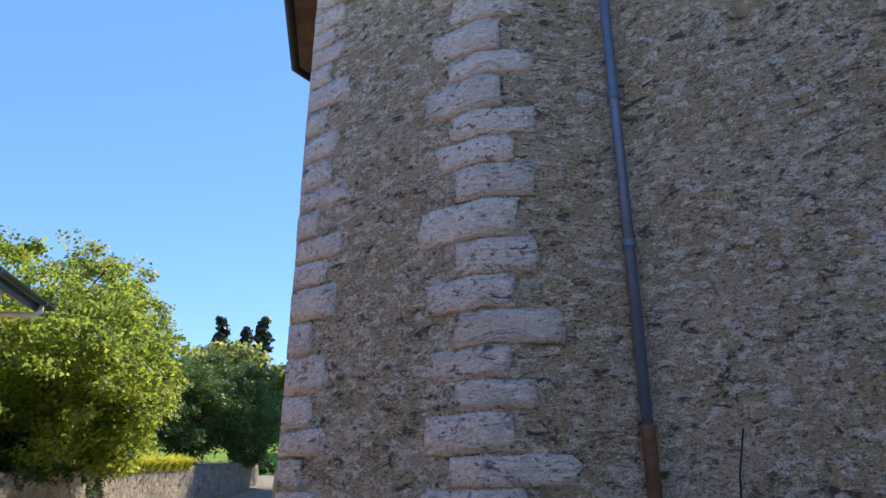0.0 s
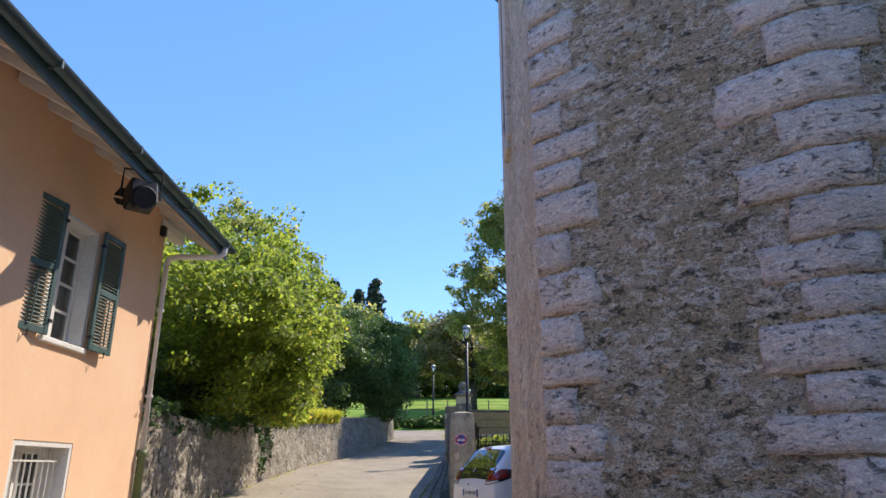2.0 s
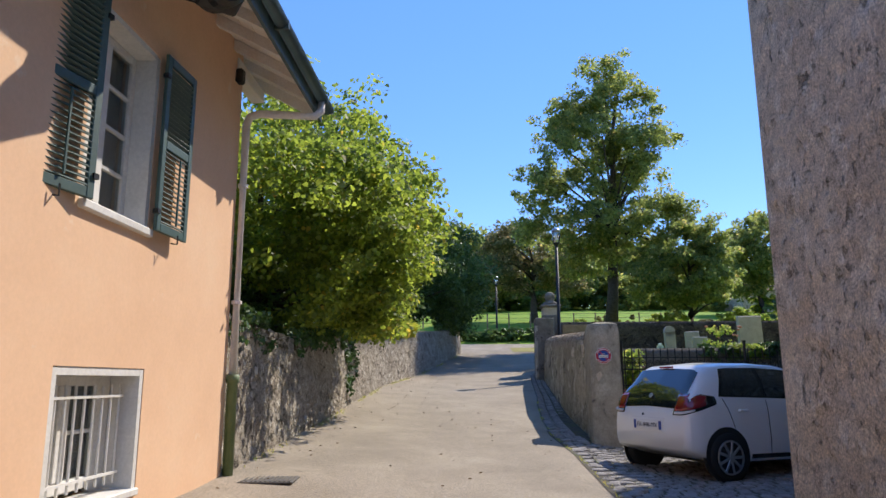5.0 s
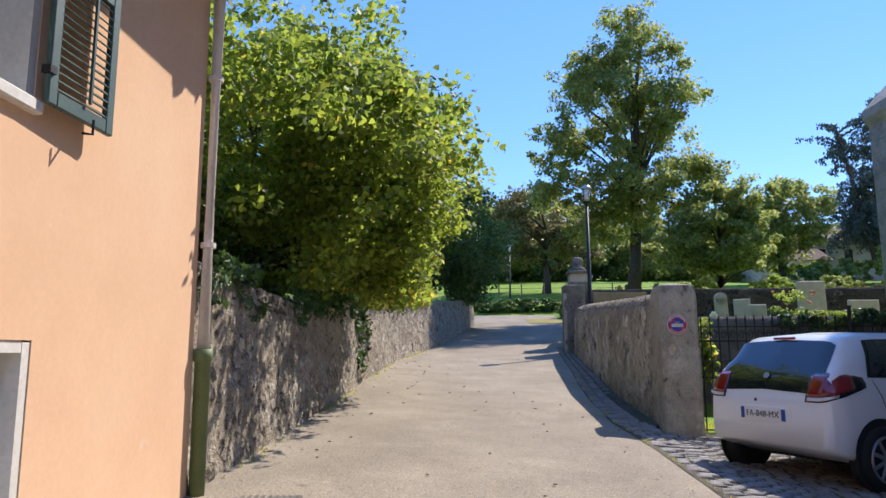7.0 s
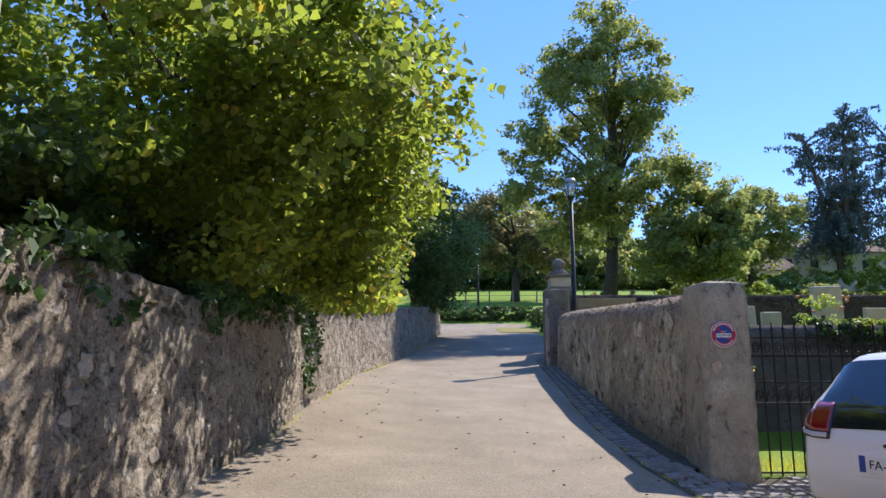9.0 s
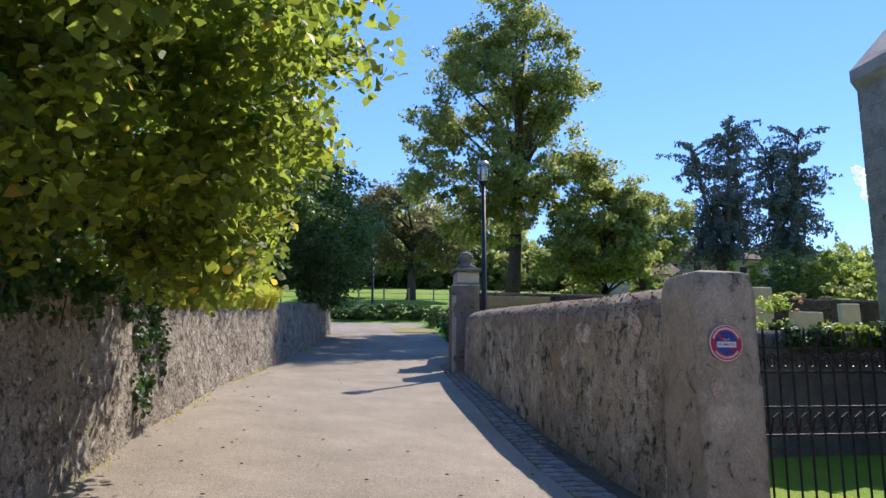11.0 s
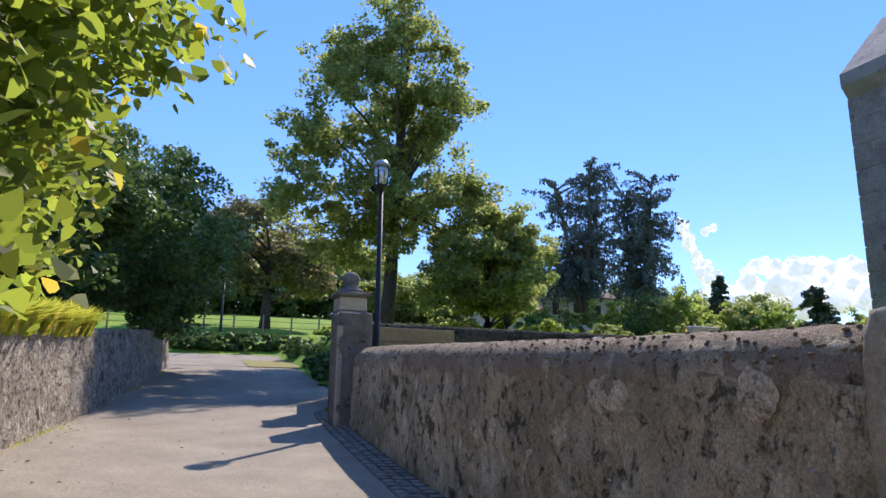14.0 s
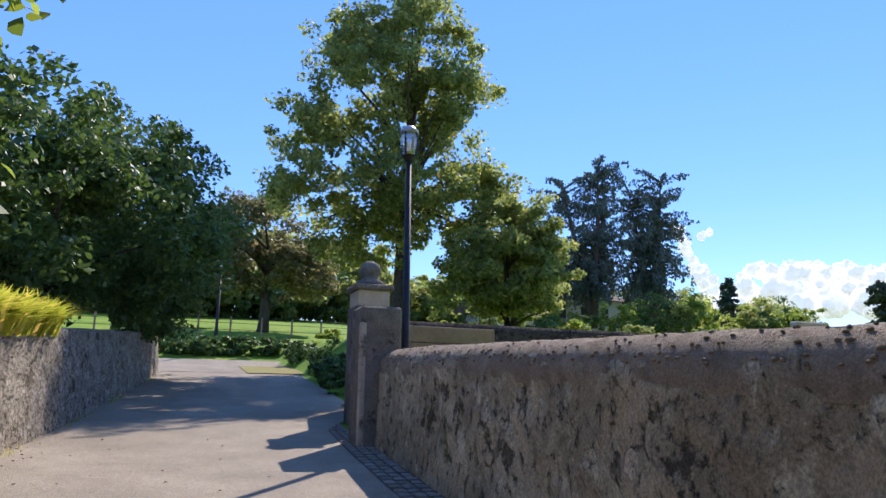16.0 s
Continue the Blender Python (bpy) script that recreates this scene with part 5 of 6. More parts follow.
def broad_tree(name, base, blobs, material, label, leaf, clumps, per, spread_, trunk=0.2, seed=1, limbs=14, lean=(0, 0), trunk_top=0.75, fork=0.18, shell=0.55, gap=-0.12, fine=False, pitch=0.9, keep=None):
    t = thing(name, pose(*base), label, "tree")
    top = max(b[2] + b[5] * 0.5 for b in blobs)
    h = top - base[2]
    rnd = random.Random(seed)
    mid = [(lean[0] * u + 0.12 * rnd.uniform(-1, 1) * (u > 0) * min(1, h / 10), lean[1] * u, h * trunk_top * u - (0.3 if u == 0 else 0)) for u in (0, 0.15, 0.35, 0.6, 0.8, 1.0)]
    part("trunk", tube(mid, [trunk * k for k in (1.35, 1.0, 0.85, 0.6, 0.4, 0.15)], 10), BARK, t, "dark bark trunk", True)
    pts = crown_points(blobs, clumps, seed, shell, gap, pitch, keep)
    inv = Vector(base)
    for k in range(limbs):
        e = Vector(rnd.choice(pts)) - inv
        u = min(max(e.z / (h * trunk_top) - 0.24, fork), 0.95)
        i = min(int(u * 5), 4)
        s = Vector(mid[i]).lerp(Vector(mid[i + 1]), u * 5 - i)
        m1 = s.lerp(e, 0.45) + Vector((0, 0, 0.08 * (e - s).length))
        part("limb", tube([s, m1, e], [trunk * 0.36, trunk * 0.2, trunk * 0.06], 6), BARK, t, "", True)
    ob = leaves("crown", np.array(pts) - np.array(base), material, leaf, per, spread_, t, seed, fine=fine)
    return t


def shrub(name, center, radii, material, label, leaf, clumps, per, category="shrub", seed=1, group="", shell=0.45):
    base = (center[0], center[1], center[2] - radii[2])
    s = thing(name, pose(*base), label, category, group)
    pts = np.array(crown_points([(*center, *radii)], clumps, seed, shell)) - np.array(base)
    part("stem", tube([(0, 0, -0.25), (0.05, 0, radii[2] * 0.9)], [0.06, 0.03], 6), BARK, s)
    leaves("foliage", pts, material, leaf, per, 0.16 * min(radii) + 0.05, s, seed)
    return s


def over_lane(q):
    """The crown's edge above the lane: lifted clear of the walking line towards its far end."""
    floor_ = float(np.interp(q.x, (-5.6, -5.1, -4.6, -4.3), (1.95, 2.15, 2.6, 3.8)))
    if q.x > -3.95 - 0.14 * max(0.0, q.y - 17.5) or (q.x > -6.2 and q.z < floor_):
        return False
    if q.y < 19.3 and q.x > -5.05 and q.z < 3.35:
        return False
    return not (q.y > 19.3 and q.x > -4.9 and q.z < 3.2 + 0.3 * (q.y - 19.3))


broad_tree("linden_tree", (-8.6, 20.5, 2.4), [(-8.0, 20.5, 6.0, 3.2, 4.0, 2.5), (-6.6, 18.6, 4.6, 2.1, 3.0, 1.9), (-8.6, 23.0, 6.2, 2.4, 2.4, 2.1), (-6.3, 21.2, 4.2, 1.7, 2.2, 1.6), (-5.5, 19.2, 5.3, 1.6, 2.3, 1.5), (-5.2, 18.0, 4.5, 1.2, 2.6, 1.3), (-5.7, 16.2, 4.2, 1.3, 2.2, 1.1), (-5.5, 18.8, 3.3, 0.9, 1.5, 0.8), (-5.15, 18.9, 3.0, 0.7, 1.7, 0.6), (-5.6, 19.4, 2.6, 0.5, 1.5, 0.5), (-5.6, 21.5, 4.6, 1.0, 1.4, 1.2), (-6.5, 18.0, 2.9, 0.75, 2.6, 0.85), (-9.5, 17.0, 5.2, 3.0, 3.2, 2.2), (-7.6, 15.6, 4.2, 1.6, 2.0, 1.6)], LINDEN_LEAF, "broad linden tree with bright green leaves over the wall", 0.09, 1250, 66, 0.27, 0.22, 2, 26, gap=-0.03, fine=True, keep=over_lane)
broad_tree("ash_tree", (-9.5, 25.0, 2.6), [(-9.0, 25.5, 8.6, 2.0, 2.0, 1.8), (-8.4, 26.0, 7.4, 1.8, 1.8, 1.6)], OAK_LEAF, "taller light-leaved tree behind the linden", 0.15, 150, 80, 0.32, 0.15, 3, 10)
broad_tree("hornbeam_tree", (-6.6, 35.5, 3.2), [(-6.2, 35.5, 6.2, 2.8, 3.8, 2.4), (-4.5, 37.5, 6.0, 1.8, 2.6, 2.2), (-7.5, 32.0, 5.6, 2.4, 3.0, 2.0), (-4.5, 39.5, 5.0, 1.2, 2.2, 1.5), (-4.2, 36.2, 7.4, 0.9, 1.2, 1.2)], DARK_LEAF, "dense dark green tree over the garden wall", 0.13, 640, 100, 0.34, 0.2, 4, 16)
broad_tree("chestnut_tree", (1.4, 60.0, gz(1.4, 60)), [(1.0, 60.05, 11.4, 3.6, 3.5, 2.7), (3.6, 59.6, 9.6, 2.5, 2.6, 1.8), (-1.2, 60.3, 10.0, 2.5, 2.8, 1.7)], BROWN_LEAF, "small tree with browning autumn leaves by the meadow", 0.22, 300, 90, 0.5, 0.3, 5, 16, pitch=0.5, gap=0.0)
broad_tree("oak_tree", (4.4, 44.5, 4.3), [(4.9, 44.5, 18.6, 2.5, 2.3, 2.3), (2.8, 44.5, 16.6, 2.6, 2.4, 2.0), (4.2, 44.5, 14.4, 3.8, 3.2, 2.4), (6.6, 44.2, 14.6, 2.2, 2.5, 2.6), (0.8, 44.8, 12.8, 2.0, 2.3, 1.7), (0.9, 44.6, 10.0, 2.0, 2.4, 1.7), (4.7, 44.0, 10.2, 3.8, 3.2, 2.4), (7.6, 44.0, 10.6, 2.0, 2.1, 1.7), (3.2, 44.2, 8.2, 2.6, 2.4, 1.3)], OAK_LEAF, "tall airy oak tree standing above the churchyard", 0.18, 1050, 56, 0.36, 0.30, 6, 40, (1.0, 0), 0.95, 0.42, 0.25, 0.0, pitch=0.75)
broad_tree("maple_tree", (8.3, 42.2, 4.2), [(7.9, 42.0, 7.5, 2.2, 2.1, 2.2), (9.4, 42.0, 8.5, 1.3, 1.6, 1.8), (8.8, 41.6, 6.6, 1.9, 1.9, 1.4), (6.3, 41.4, 6.6, 1.3, 1.6, 1.5)], OAK_LEAF, "rounded green tree beside the tall oak", 0.16, 420, 76, 0.30, 0.2, 7, 18, gap=-0.05, pitch=0.8)
broad_tree("maple_tree", (23.6, 70.0, gz(23.6, 70)), [(24.4, 70, 13.6, 3.4, 3.6, 3.4), (22, 70, 12.0, 3.0, 3.2, 3.0)], OAK_LEAF, "green tree near the cedar", 0.3, 260, 70, 0.6, 0.3, 8, 10)
for k, (x, y, r, h) in enumerate([(-4, 84, 6, 8), (-12, 80, 6, 9), (5, 92, 7, 8), (-20, 88, 7, 10), (16, 98, 7, 8), (-30, 75, 8, 11), (60, 130, 9, 7), (85, 120, 9, 7), (105, 120, 10, 7), (44, 140, 9, 8)]):
    z = gz(x, y)
    broad_tree("woodland_tree", (x, y, z), [(x, y, z + h * 0.75, r * 0.8, r * 0.8, h * 0.45), (x + r * 0.5, y, z + h * 0.5, r * 0.6, r * 0.6, h * 0.35), (x - r * 0.5, y - 1, z + h * 0.5, r * 0.6, r * 0.6, h * 0.35)], OAK_LEAF, "distant green tree on the wooded hillside", 0.6, 190, 45, 0.95, 0.35, 20 + k, 6)

rnd = random.Random(23)
for k in range(17):
    x = -44 + 6.2 * k + rnd.uniform(-2, 2)
    y = 97 + rnd.uniform(-5, 8)
    r = rnd.uniform(3.2, 5.0)
    shrub("thicket", (x, y, gz(x, y) + r * 0.55), (r * 1.3, r, r * 0.9), rnd.choice([OAK_LEAF, OAK_LEAF, BUSH_LEAF, DARK_LEAF]), "leafy thicket along the wood's edge", 0.5, 70, 45, "thicket", 220 + k, "thickets at the wood's edge")


for k in range(30):
    x, y = -46 + 3.6 * k + rnd.uniform(-1, 1), 87 + rnd.uniform(-2, 2)
    r = rnd.uniform(2.5, 3.6)
    shrub("thicket", (x, y, gz(x, y) + r * 0.7), (r * 1.25, r, r), rnd.choice([OAK_LEAF, BUSH_LEAF, DARK_LEAF]), "low leafy thicket closing the meadow", 0.4, 60, 56, "thicket", 360 + k, "thickets at the wood's edge")


def conifer(name, x, y, z, h, r, material, label, seed):
    t = thing(name, pose(x, y, z), label, "tree", "conifers")
    rnd = random.Random(seed)
    part("trunk", tube([(0, 0, -0.3), (0, 0, h * 0.5), (0, 0, h)], [0.035 * h, 0.02 * h, 0.005 * h], 8), BARK, t)
    pts = []
    for k in range(int(46 + h)):
        u = 0.08 + 0.92 * k / (46 + h)
        a, length = rnd.uniform(0, 6.28), r * (1 - u) ** 0.8 * rnd.uniform(0.65, 1.1) + 0.15
        for j in range(1, 6):
            s = j / 5
            pts.append((length * s * math.cos(a), length * s * math.sin(a), h * u - 0.18 * length * s * s))
    leaves("crown", pts, material, 0.03 * h + 0.05, 22, 0.022 * h + 0.04, t, seed, droop=0.3)
    return t


conifer("fir_tree", -15.5, 92, gz(-15, 92), 15.5, 3.2, FIR_LEAF, "tall dark fir tree on the hill", 31)
conifer("fir_tree", -12.5, 93, gz(-12, 93), 14.5, 2.8, FIR_LEAF, "slender dark fir tree on the hill", 32)
conifer("fir_tree", -10.0, 91, gz(-10, 91), 15.5, 3.0, FIR_LEAF, "pointed fir tree on the hill", 33)
conifer("fir_tree", 62, 84, 8.0, 9.5, 3.0, FIR_LEAF, "small dark fir beyond the gardens", 34)
conifer("fir_tree", 14.5, 31.5, 3.2, 2.2, 0.9, FIR_LEAF, "young bushy conifer on the terrace", 35)


def cedar(x, y, z, h, reach, label, seed):
    """A weeping cedar: dark stems, limbs that rise and arch over, and sprays that hang from them."""
    t = thing("cedar_tree", pose(x, y, z), label, "tree", "conifers")
    rnd = random.Random(seed)
    pts, stems = [], []
    for k in range(3):
        a = 2.1 * k + rnd.uniform(0, 1)
        w = reach * rnd.uniform(0.35, 0.62)
        top = h * (0.86 + 0.07 * k)
        stems.append((w * math.cos(a), 0.5 * w * math.sin(a), top))
        part("trunk", tube([(0, 0, -0.3), (w * 0.35 * math.cos(a), w * 0.2 * math.sin(a), h * 0.3), stems[-1]], [0.42, 0.3, 0.05], 8), BARK, t, "", True)
    for k in range(150):
        sx, sy, top = rnd.choice(stems)
        u = rnd.uniform(0.2, 1.0)
        a, length = rnd.uniform(0, 6.28), reach * (0.72 if u < 0.85 else 0.5) * rnd.uniform(0.45, 1.1)
        root = Vector((sx * u, sy * u, top * u))
        tip = root + Vector((length * math.cos(a), length * 0.8 * math.sin(a), length * (0.55 * u ** 3 - 0.12)))
        mid = root.lerp(tip, 0.55) + Vector((0, 0, 0.14 * length))
        if k % 2 == 0:
            part("limb", tube([root, mid, tip], [0.10, 0.06, 0.02], 5), BARK, t)
        for j in range(1, 10):
            f = j / 9
            q = root.lerp(mid, f / 0.55) if f < 0.55 else mid.lerp(tip, (f - 0.55) / 0.45)
            fall = rnd.uniform(0.2, 1.5) * (1.1 - 0.8 * u)
            for i in range(1 + int(fall / 0.33)):
                pts.append((q.x + rnd.gauss(0, 0.05), q.y + rnd.gauss(0, 0.05), q.z - 0.33 * i))
    leaves("crown", pts, CEDAR_LEAF, 0.13, 15, 0.22, t, seed, droop=1.3, squash=0.55)
    return t


cedar(35.2, 75, 9.4, 15.8, 5.9, "dark weeping blue cedar with several stems", 41)
cedar(42.6, 75, 9.6, 15.6, 5.8, "dark spreading cedar with hanging sprays", 42)

# hedges, shrubs, ivy, roses
for k, (x, y, rx, ry, rz) in enumerate([(-5.6, 49.6, 1.6, 0.6, 0.55), (-3.6, 49.8, 1.5, 0.6, 0.55), (-1.9, 50.0, 1.4, 0.7, 0.75), (-0.3, 50.3, 1.2, 0.7, 0.7), (1.4, 50.2, 1.3, 0.7, 0.6), (-7.8, 49.6, 1.7, 0.7, 0.6)]):
    rz *= 0.7
    shrub("hedge", (x, y, gz(x, y) + rz * 0.55), (rx, ry, rz), DARK_LEAF, "clipped dark hedge at the meadow edge", 0.13, 70, 60, "hedge", 50 + k, "hedges by the meadow")
for k, (x, y, rx, rz, mt) in enumerate([(0.5, 36.5, 0.55, 0.6, DARK_LEAF), (0.7, 38.4, 0.6, 0.55, DARK_LEAF), (1.1, 40.6, 0.8, 0.5, BUSH_LEAF), (1.8, 43.5, 1.0, 0.7, DARK_LEAF), (1.3, 46.8, 0.9, 0.55, DARK_LEAF), (2.6, 47.6, 1.0, 0.6, BUSH_LEAF)]):
    shrub("bush", (x, y, gz(x, y) + rz * 0.7), (rx, rx, rz), mt, "garden bush beside the lane", 0.12, 50, 60, "bush", 60 + k)
for k in range(9):
    y = 13.6 + 2.0 * k
    shrub("undergrowth", (-8.6 + 0.25 * math.sin(k * 2.1), y, spread(y, LEFT_TOP) + 0.9), (1.1, 1.5, 1.25), DARK_LEAF, "dark garden undergrowth behind the stone wall", 0.12, 70, 80, "shrub", 300 + k, "undergrowth behind the wall")
rnd = random.Random(5)
for k in range(38):
    y = rnd.uniform(38, 56)
    x = rnd.uniform(1.5, 0.62 * y - 8) if k % 3 else rnd.uniform(10, 36)
    r = rnd.uniform(0.45, 0.95)
    z = 3.28 + 1.6 * (y - 30.5) / 24 + 0.012 * x
    shrub("bush", (x, y, z + r * 0.35), (r * 1.2, r, r * 0.6), rnd.choice([BUSH_LEAF, BUSH_LEAF, OAK_LEAF, BROWN_LEAF]), "leafy garden shrub on the upper terrace", 0.12, 34, 80, "bush", 70 + k, "shrubs on the terrace")
for k in range(44):
    x, y = rnd.uniform(22, 110), rnd.uniform(56, 115)
    r = rnd.uniform(1.2, 2.6)
    z = gz(x, y)
    shrub("bush", (x, y, z + r * 0.4), (r * 1.5, r, r * 0.75), rnd.choice([BUSH_LEAF, OAK_LEAF, DARK_LEAF]), "distant shrub on the slope", 0.35, 40, 40, "bush", 130 + k, "shrubs on the slope")
for k in range(15):
    a = radians(37 + 2.0 * k)
    x, y = 62 * math.sin(a) - 5 + rnd.uniform(-2, 2), 62 * math.cos(a) + 16 + rnd.uniform(-2, 2)
    hi = rnd.uniform(1.7, 2.5)
    shrub("bush", (x, y, gz(x, y) + hi * 0.8), (rnd.uniform(1.8, 2.6), 1.6, hi), (BUSH_LEAF, OAK_LEAF, DARK_LEAF, BUSH_LEAF)[k % 4], "tall garden shrub beyond the churchyard", 0.22, 60, 60, "bush", 330 + k, "garden shrubs beyond the churchyard")
for k in range(5):
    x = 2.1 + 0.7 * k
    shrub("ivy", (x, 21.1, 1.95 + 0.03 * (k % 3)), (0.5, 0.3, 0.2), BUSH_LEAF if k % 2 else IVY_LEAF, "ivy spilling over the low churchyard wall", 0.07, 36, 80, "ivy", 160 + k, "ivy on the low wall")
rose = shrub("rose_bush", (-0.25, 20.2, 1.3), (0.5, 0.35, 0.75), BUSH_LEAF, "yellow-green rose bush with pink blooms behind the fence", 0.10, 60, 50, "rose bush", 180)
rose2 = shrub("rose_bush", (2.75, 22.6, 2.35), (0.36, 0.26, 0.38), BUSH_LEAF, "rambling rose bush among the graves", 0.05, 18, 44, "rose bush", 181)
for r_, n, hi in ((rose, 14, 1.35), (rose2, 8, 0.8)):
    for k in range(n):
        a, z = rnd.uniform(0, 6.28), rnd.uniform(0.4, hi)
        part("bloom", spun([(0.0, -0.03), (0.035, -0.01), (0.045, 0.02), (0.0, 0.03)], 7), PETAL, r_, "pink bloom").matrix_local = pose(0.5 * math.cos(a), 0.38 * math.sin(a), z)


def hanging_ivy(y0, y1, z_drop, label, seed, count):
    rg = random.Random(seed)
    y = (y0 + y1) / 2
    t = thing("ivy", pose(spread(y, LEFT_X) - 0.12, y, spread(y, LEFT_TOP)), label, "ivy", "ivy on the garden wall")
    pts = []
    for _ in range(count):
        yy, d = rg.uniform(y0, y1), rg.random() ** 1.7 * z_drop
        d *= 0.4 + 0.6 * abs(math.sin(yy * 2.3 + seed))
        zz = spread(yy, LEFT_TOP) + 0.15 - d
        pts.append((spread(yy, LEFT_X) - 0.02 + rg.uniform(0, 0.10) - 0.10 * (zz - 0.5), yy, zz))
    pts = np.array(pts) - np.array((spread(y, LEFT_X) - 0.12, y, spread(y, LEFT_TOP)))
    part("stem", tube([(-0.1, 0, 0.1), (0.05, 0.1, -0.05), (0.06, 0, -0.3)], 0.007, 5), BARK, t)
    leaves("foliage", pts, IVY_LEAF, 0.065, 18, 0.07, t, seed, droop=0.4)


hanging_ivy(12.9, 14.6, 0.5, "dark ivy creeping down the top of the wall", 3, 26)
hanging_ivy(20.6, 21.8, 1.5, "trailing ivy hanging down the stone wall", 4, 120)
hanging_ivy(16.0, 20.5, 0.4, "ivy fringe along the wall top", 5, 110)

# bright grass on the wall's top
def blades(name, count, place, length, material, label, seed, kind="stuff"):
    rg = random.Random(seed)
    vs2, fs = [], []
    for _ in range(count):
        p, lean_ = place(rg)
        a, ln, w = rg.uniform(0, 6.28), length * rg.uniform(0.5, 1.2), length * 0.045
        d = Vector((math.cos(a), math.sin(a), 0))
        tip = Vector(p) + Vector(lean_) * ln + Vector((0, 0, ln * 0.62)) + d * ln * 0.3
        knee = Vector(p) + Vector(lean_) * ln * 0.25 + Vector((0, 0, ln * 0.5)) + d * ln * 0.08
        s = d.cross(Vector((0, 0, 1))) * w
        i = len(vs2)
        vs2 += [Vector(p) - s, Vector(p) + s, knee + s * 0.8, knee - s * 0.8, tip]
        fs += [(i, i + 1, i + 2, i + 3), (i + 3, i + 2, i + 4)]
    me = bpy.data.meshes.new(name)
    me.from_pydata(vs2, [], fs)
    ob = linked(name, me, material)
    return tagged(ob, label, "grass", kind=kind)


def top_grass(rg):
    y = rg.uniform(21.8, 30.4)
    y += 0.16 * math.sin(y * 9.0)
    lean_ = rg.uniform(0.05, 0.7)
    return (spread(y, LEFT_X) - 0.16 - rg.uniform(-0.06, 0.75), y, spread(y, LEFT_TOP) - 0.12 * rg.random()), (lean_, rg.uniform(-0.35, 0.15), 0.25 - 0.5 * lean_)


blades("grass", 11000, top_grass, 0.58, GRASS_BLADE, "long sunlit yellow-green grass leaning over the wall", 9)
blades("grass", 9000, lambda rg: ((rg.uniform(-0.7, 5), rg.uniform(18.2, 20.9), gz(0, 18.1) + 0.01), (0, 0, 0)), 0.10, GRASS_BLADE, "short lawn grass behind the fence", 10)


def foot_weeds(rg):
    y = rg.choice([14.2, 17.5, 19.1, 22.3, 24.0, 26.6, 28.0, 31.5, 35.0, 40.0]) + rg.gauss(0, 0.5)
    return (spread(y, LEFT_X) + abs(rg.gauss(0, 0.07)), y, gz(-6, y) + 0.0), (0.2, 0, 0)


blades("weeds", 420, foot_weeds, 0.10, GRASS_BLADE, "sparse weeds at the foot of the stone wall", 12)

def edge_weeds(rg):
    y = rg.choice([12.6, 13.4, 14.1, 15.2, 16.3, 17.0, 17.7, 18.6, 20.2, 21.7, 23.1]) + rg.gauss(0, 0.14)
    x = spread(y, GUTTER_X) + abs(rg.gauss(0, 0.05))
    return (x, y, gz(x, y)), (0.1, 0, 0)


blades("weeds", 520, edge_weeds, 0.05, GRASS_BLADE, "small weeds in the joints along the cobbles", 14)

# fallen leaves on the lane
rg = random.Random(77)
vs2, fs = [], []
for _ in range(240):
    y = rg.uniform(8, 30)
    x = rg.choice([rg.uniform(-6.0, -2.2), spread(y, LEFT_X) + abs(rg.gauss(0.1, 0.45))])
    a, s, z = rg.uniform(0, 6.28), rg.uniform(0.012, 0.03), gz(x, y) + 0.012
    i = len(vs2)
    vs2 += [(x + s * math.cos(a + k * 1.57) * (1, 0.6)[k % 2], y + s * math.sin(a + k * 1.57) * (1, 0.6)[k % 2], z + (0, 0.012)[k % 2]) for k in range(4)]
    fs.append((i, i + 1, i + 2, i + 3))
me = bpy.data.meshes.new("fallen_leaves")
me.from_pydata(vs2, [], fs)
tagged(linked("fallen_leaves", me, surface("dry_leaf", [(0.10, 0.055, 0.03), (0.22, 0.13, 0.06)], 0.9, 5, 30, 0.0, island=0.2)), "brown fallen leaves scattered on the asphalt", "leaves", kind="stuff")

# far house behind the cedars, low shed and a field fence
far = thing("house", pose(30.4, 81, 8.2, 0, 0, 6), "distant pale grey house with a low roof behind cedars", "house")
part("wall", boxed(0, 15, 0, 9, 0, 5.0), surface("grey_render", [(0.40, 0.37, 0.34), (0.48, 0.45, 0.41)], 0.9, 1, 10, 0.1), far)
bm = bmesh.new()
vv = [bm.verts.new(p) for p in ((-0.5, -0.6, 4.9), (15.5, -0.6, 4.9), (15.5, 9.6, 4.9), (-0.5, 9.6, 4.9), (2.5, 4.5, 7.2), (12.5, 4.5, 7.2))]
for q in ((0, 1, 5, 4), (1, 2, 5), (2, 3, 4, 5), (3, 0, 4), (3, 2, 1, 0)):
    bm.faces.new([vv[i] for i in q])
part("roof", bm, ROOF, far, "dark tiled roof")
for x in (2, 5, 8, 11):
    part("window", boxed(x, x + 0.9, -0.04, 0.05, 2.6, 4.0), DARK_ROOM, far)
far2 = thing("house", pose(24.6, 77, 7.2, 0, 0, 5), "small distant stone house among trees", "house")
part("wall", boxed(0, 7, 0, 6, 0, 3.4), MORTAR_FACE, far2)
bm = bmesh.new()
vv = [bm.verts.new(p) for p in ((-0.4, -0.5, 3.3), (7.4, -0.5, 3.3), (7.4, 6.5, 3.3), (-0.4, 6.5, 3.3), (-0.4, 3, 5.3), (7.4, 3, 5.3))]
for q in ((0, 1, 5, 4), (2, 3, 4, 5), (1, 2, 5), (3, 0, 4), (3, 2, 1, 0)):
    bm.faces.new([vv[i] for i in q])
part("roof", bm, ROOF, far2)
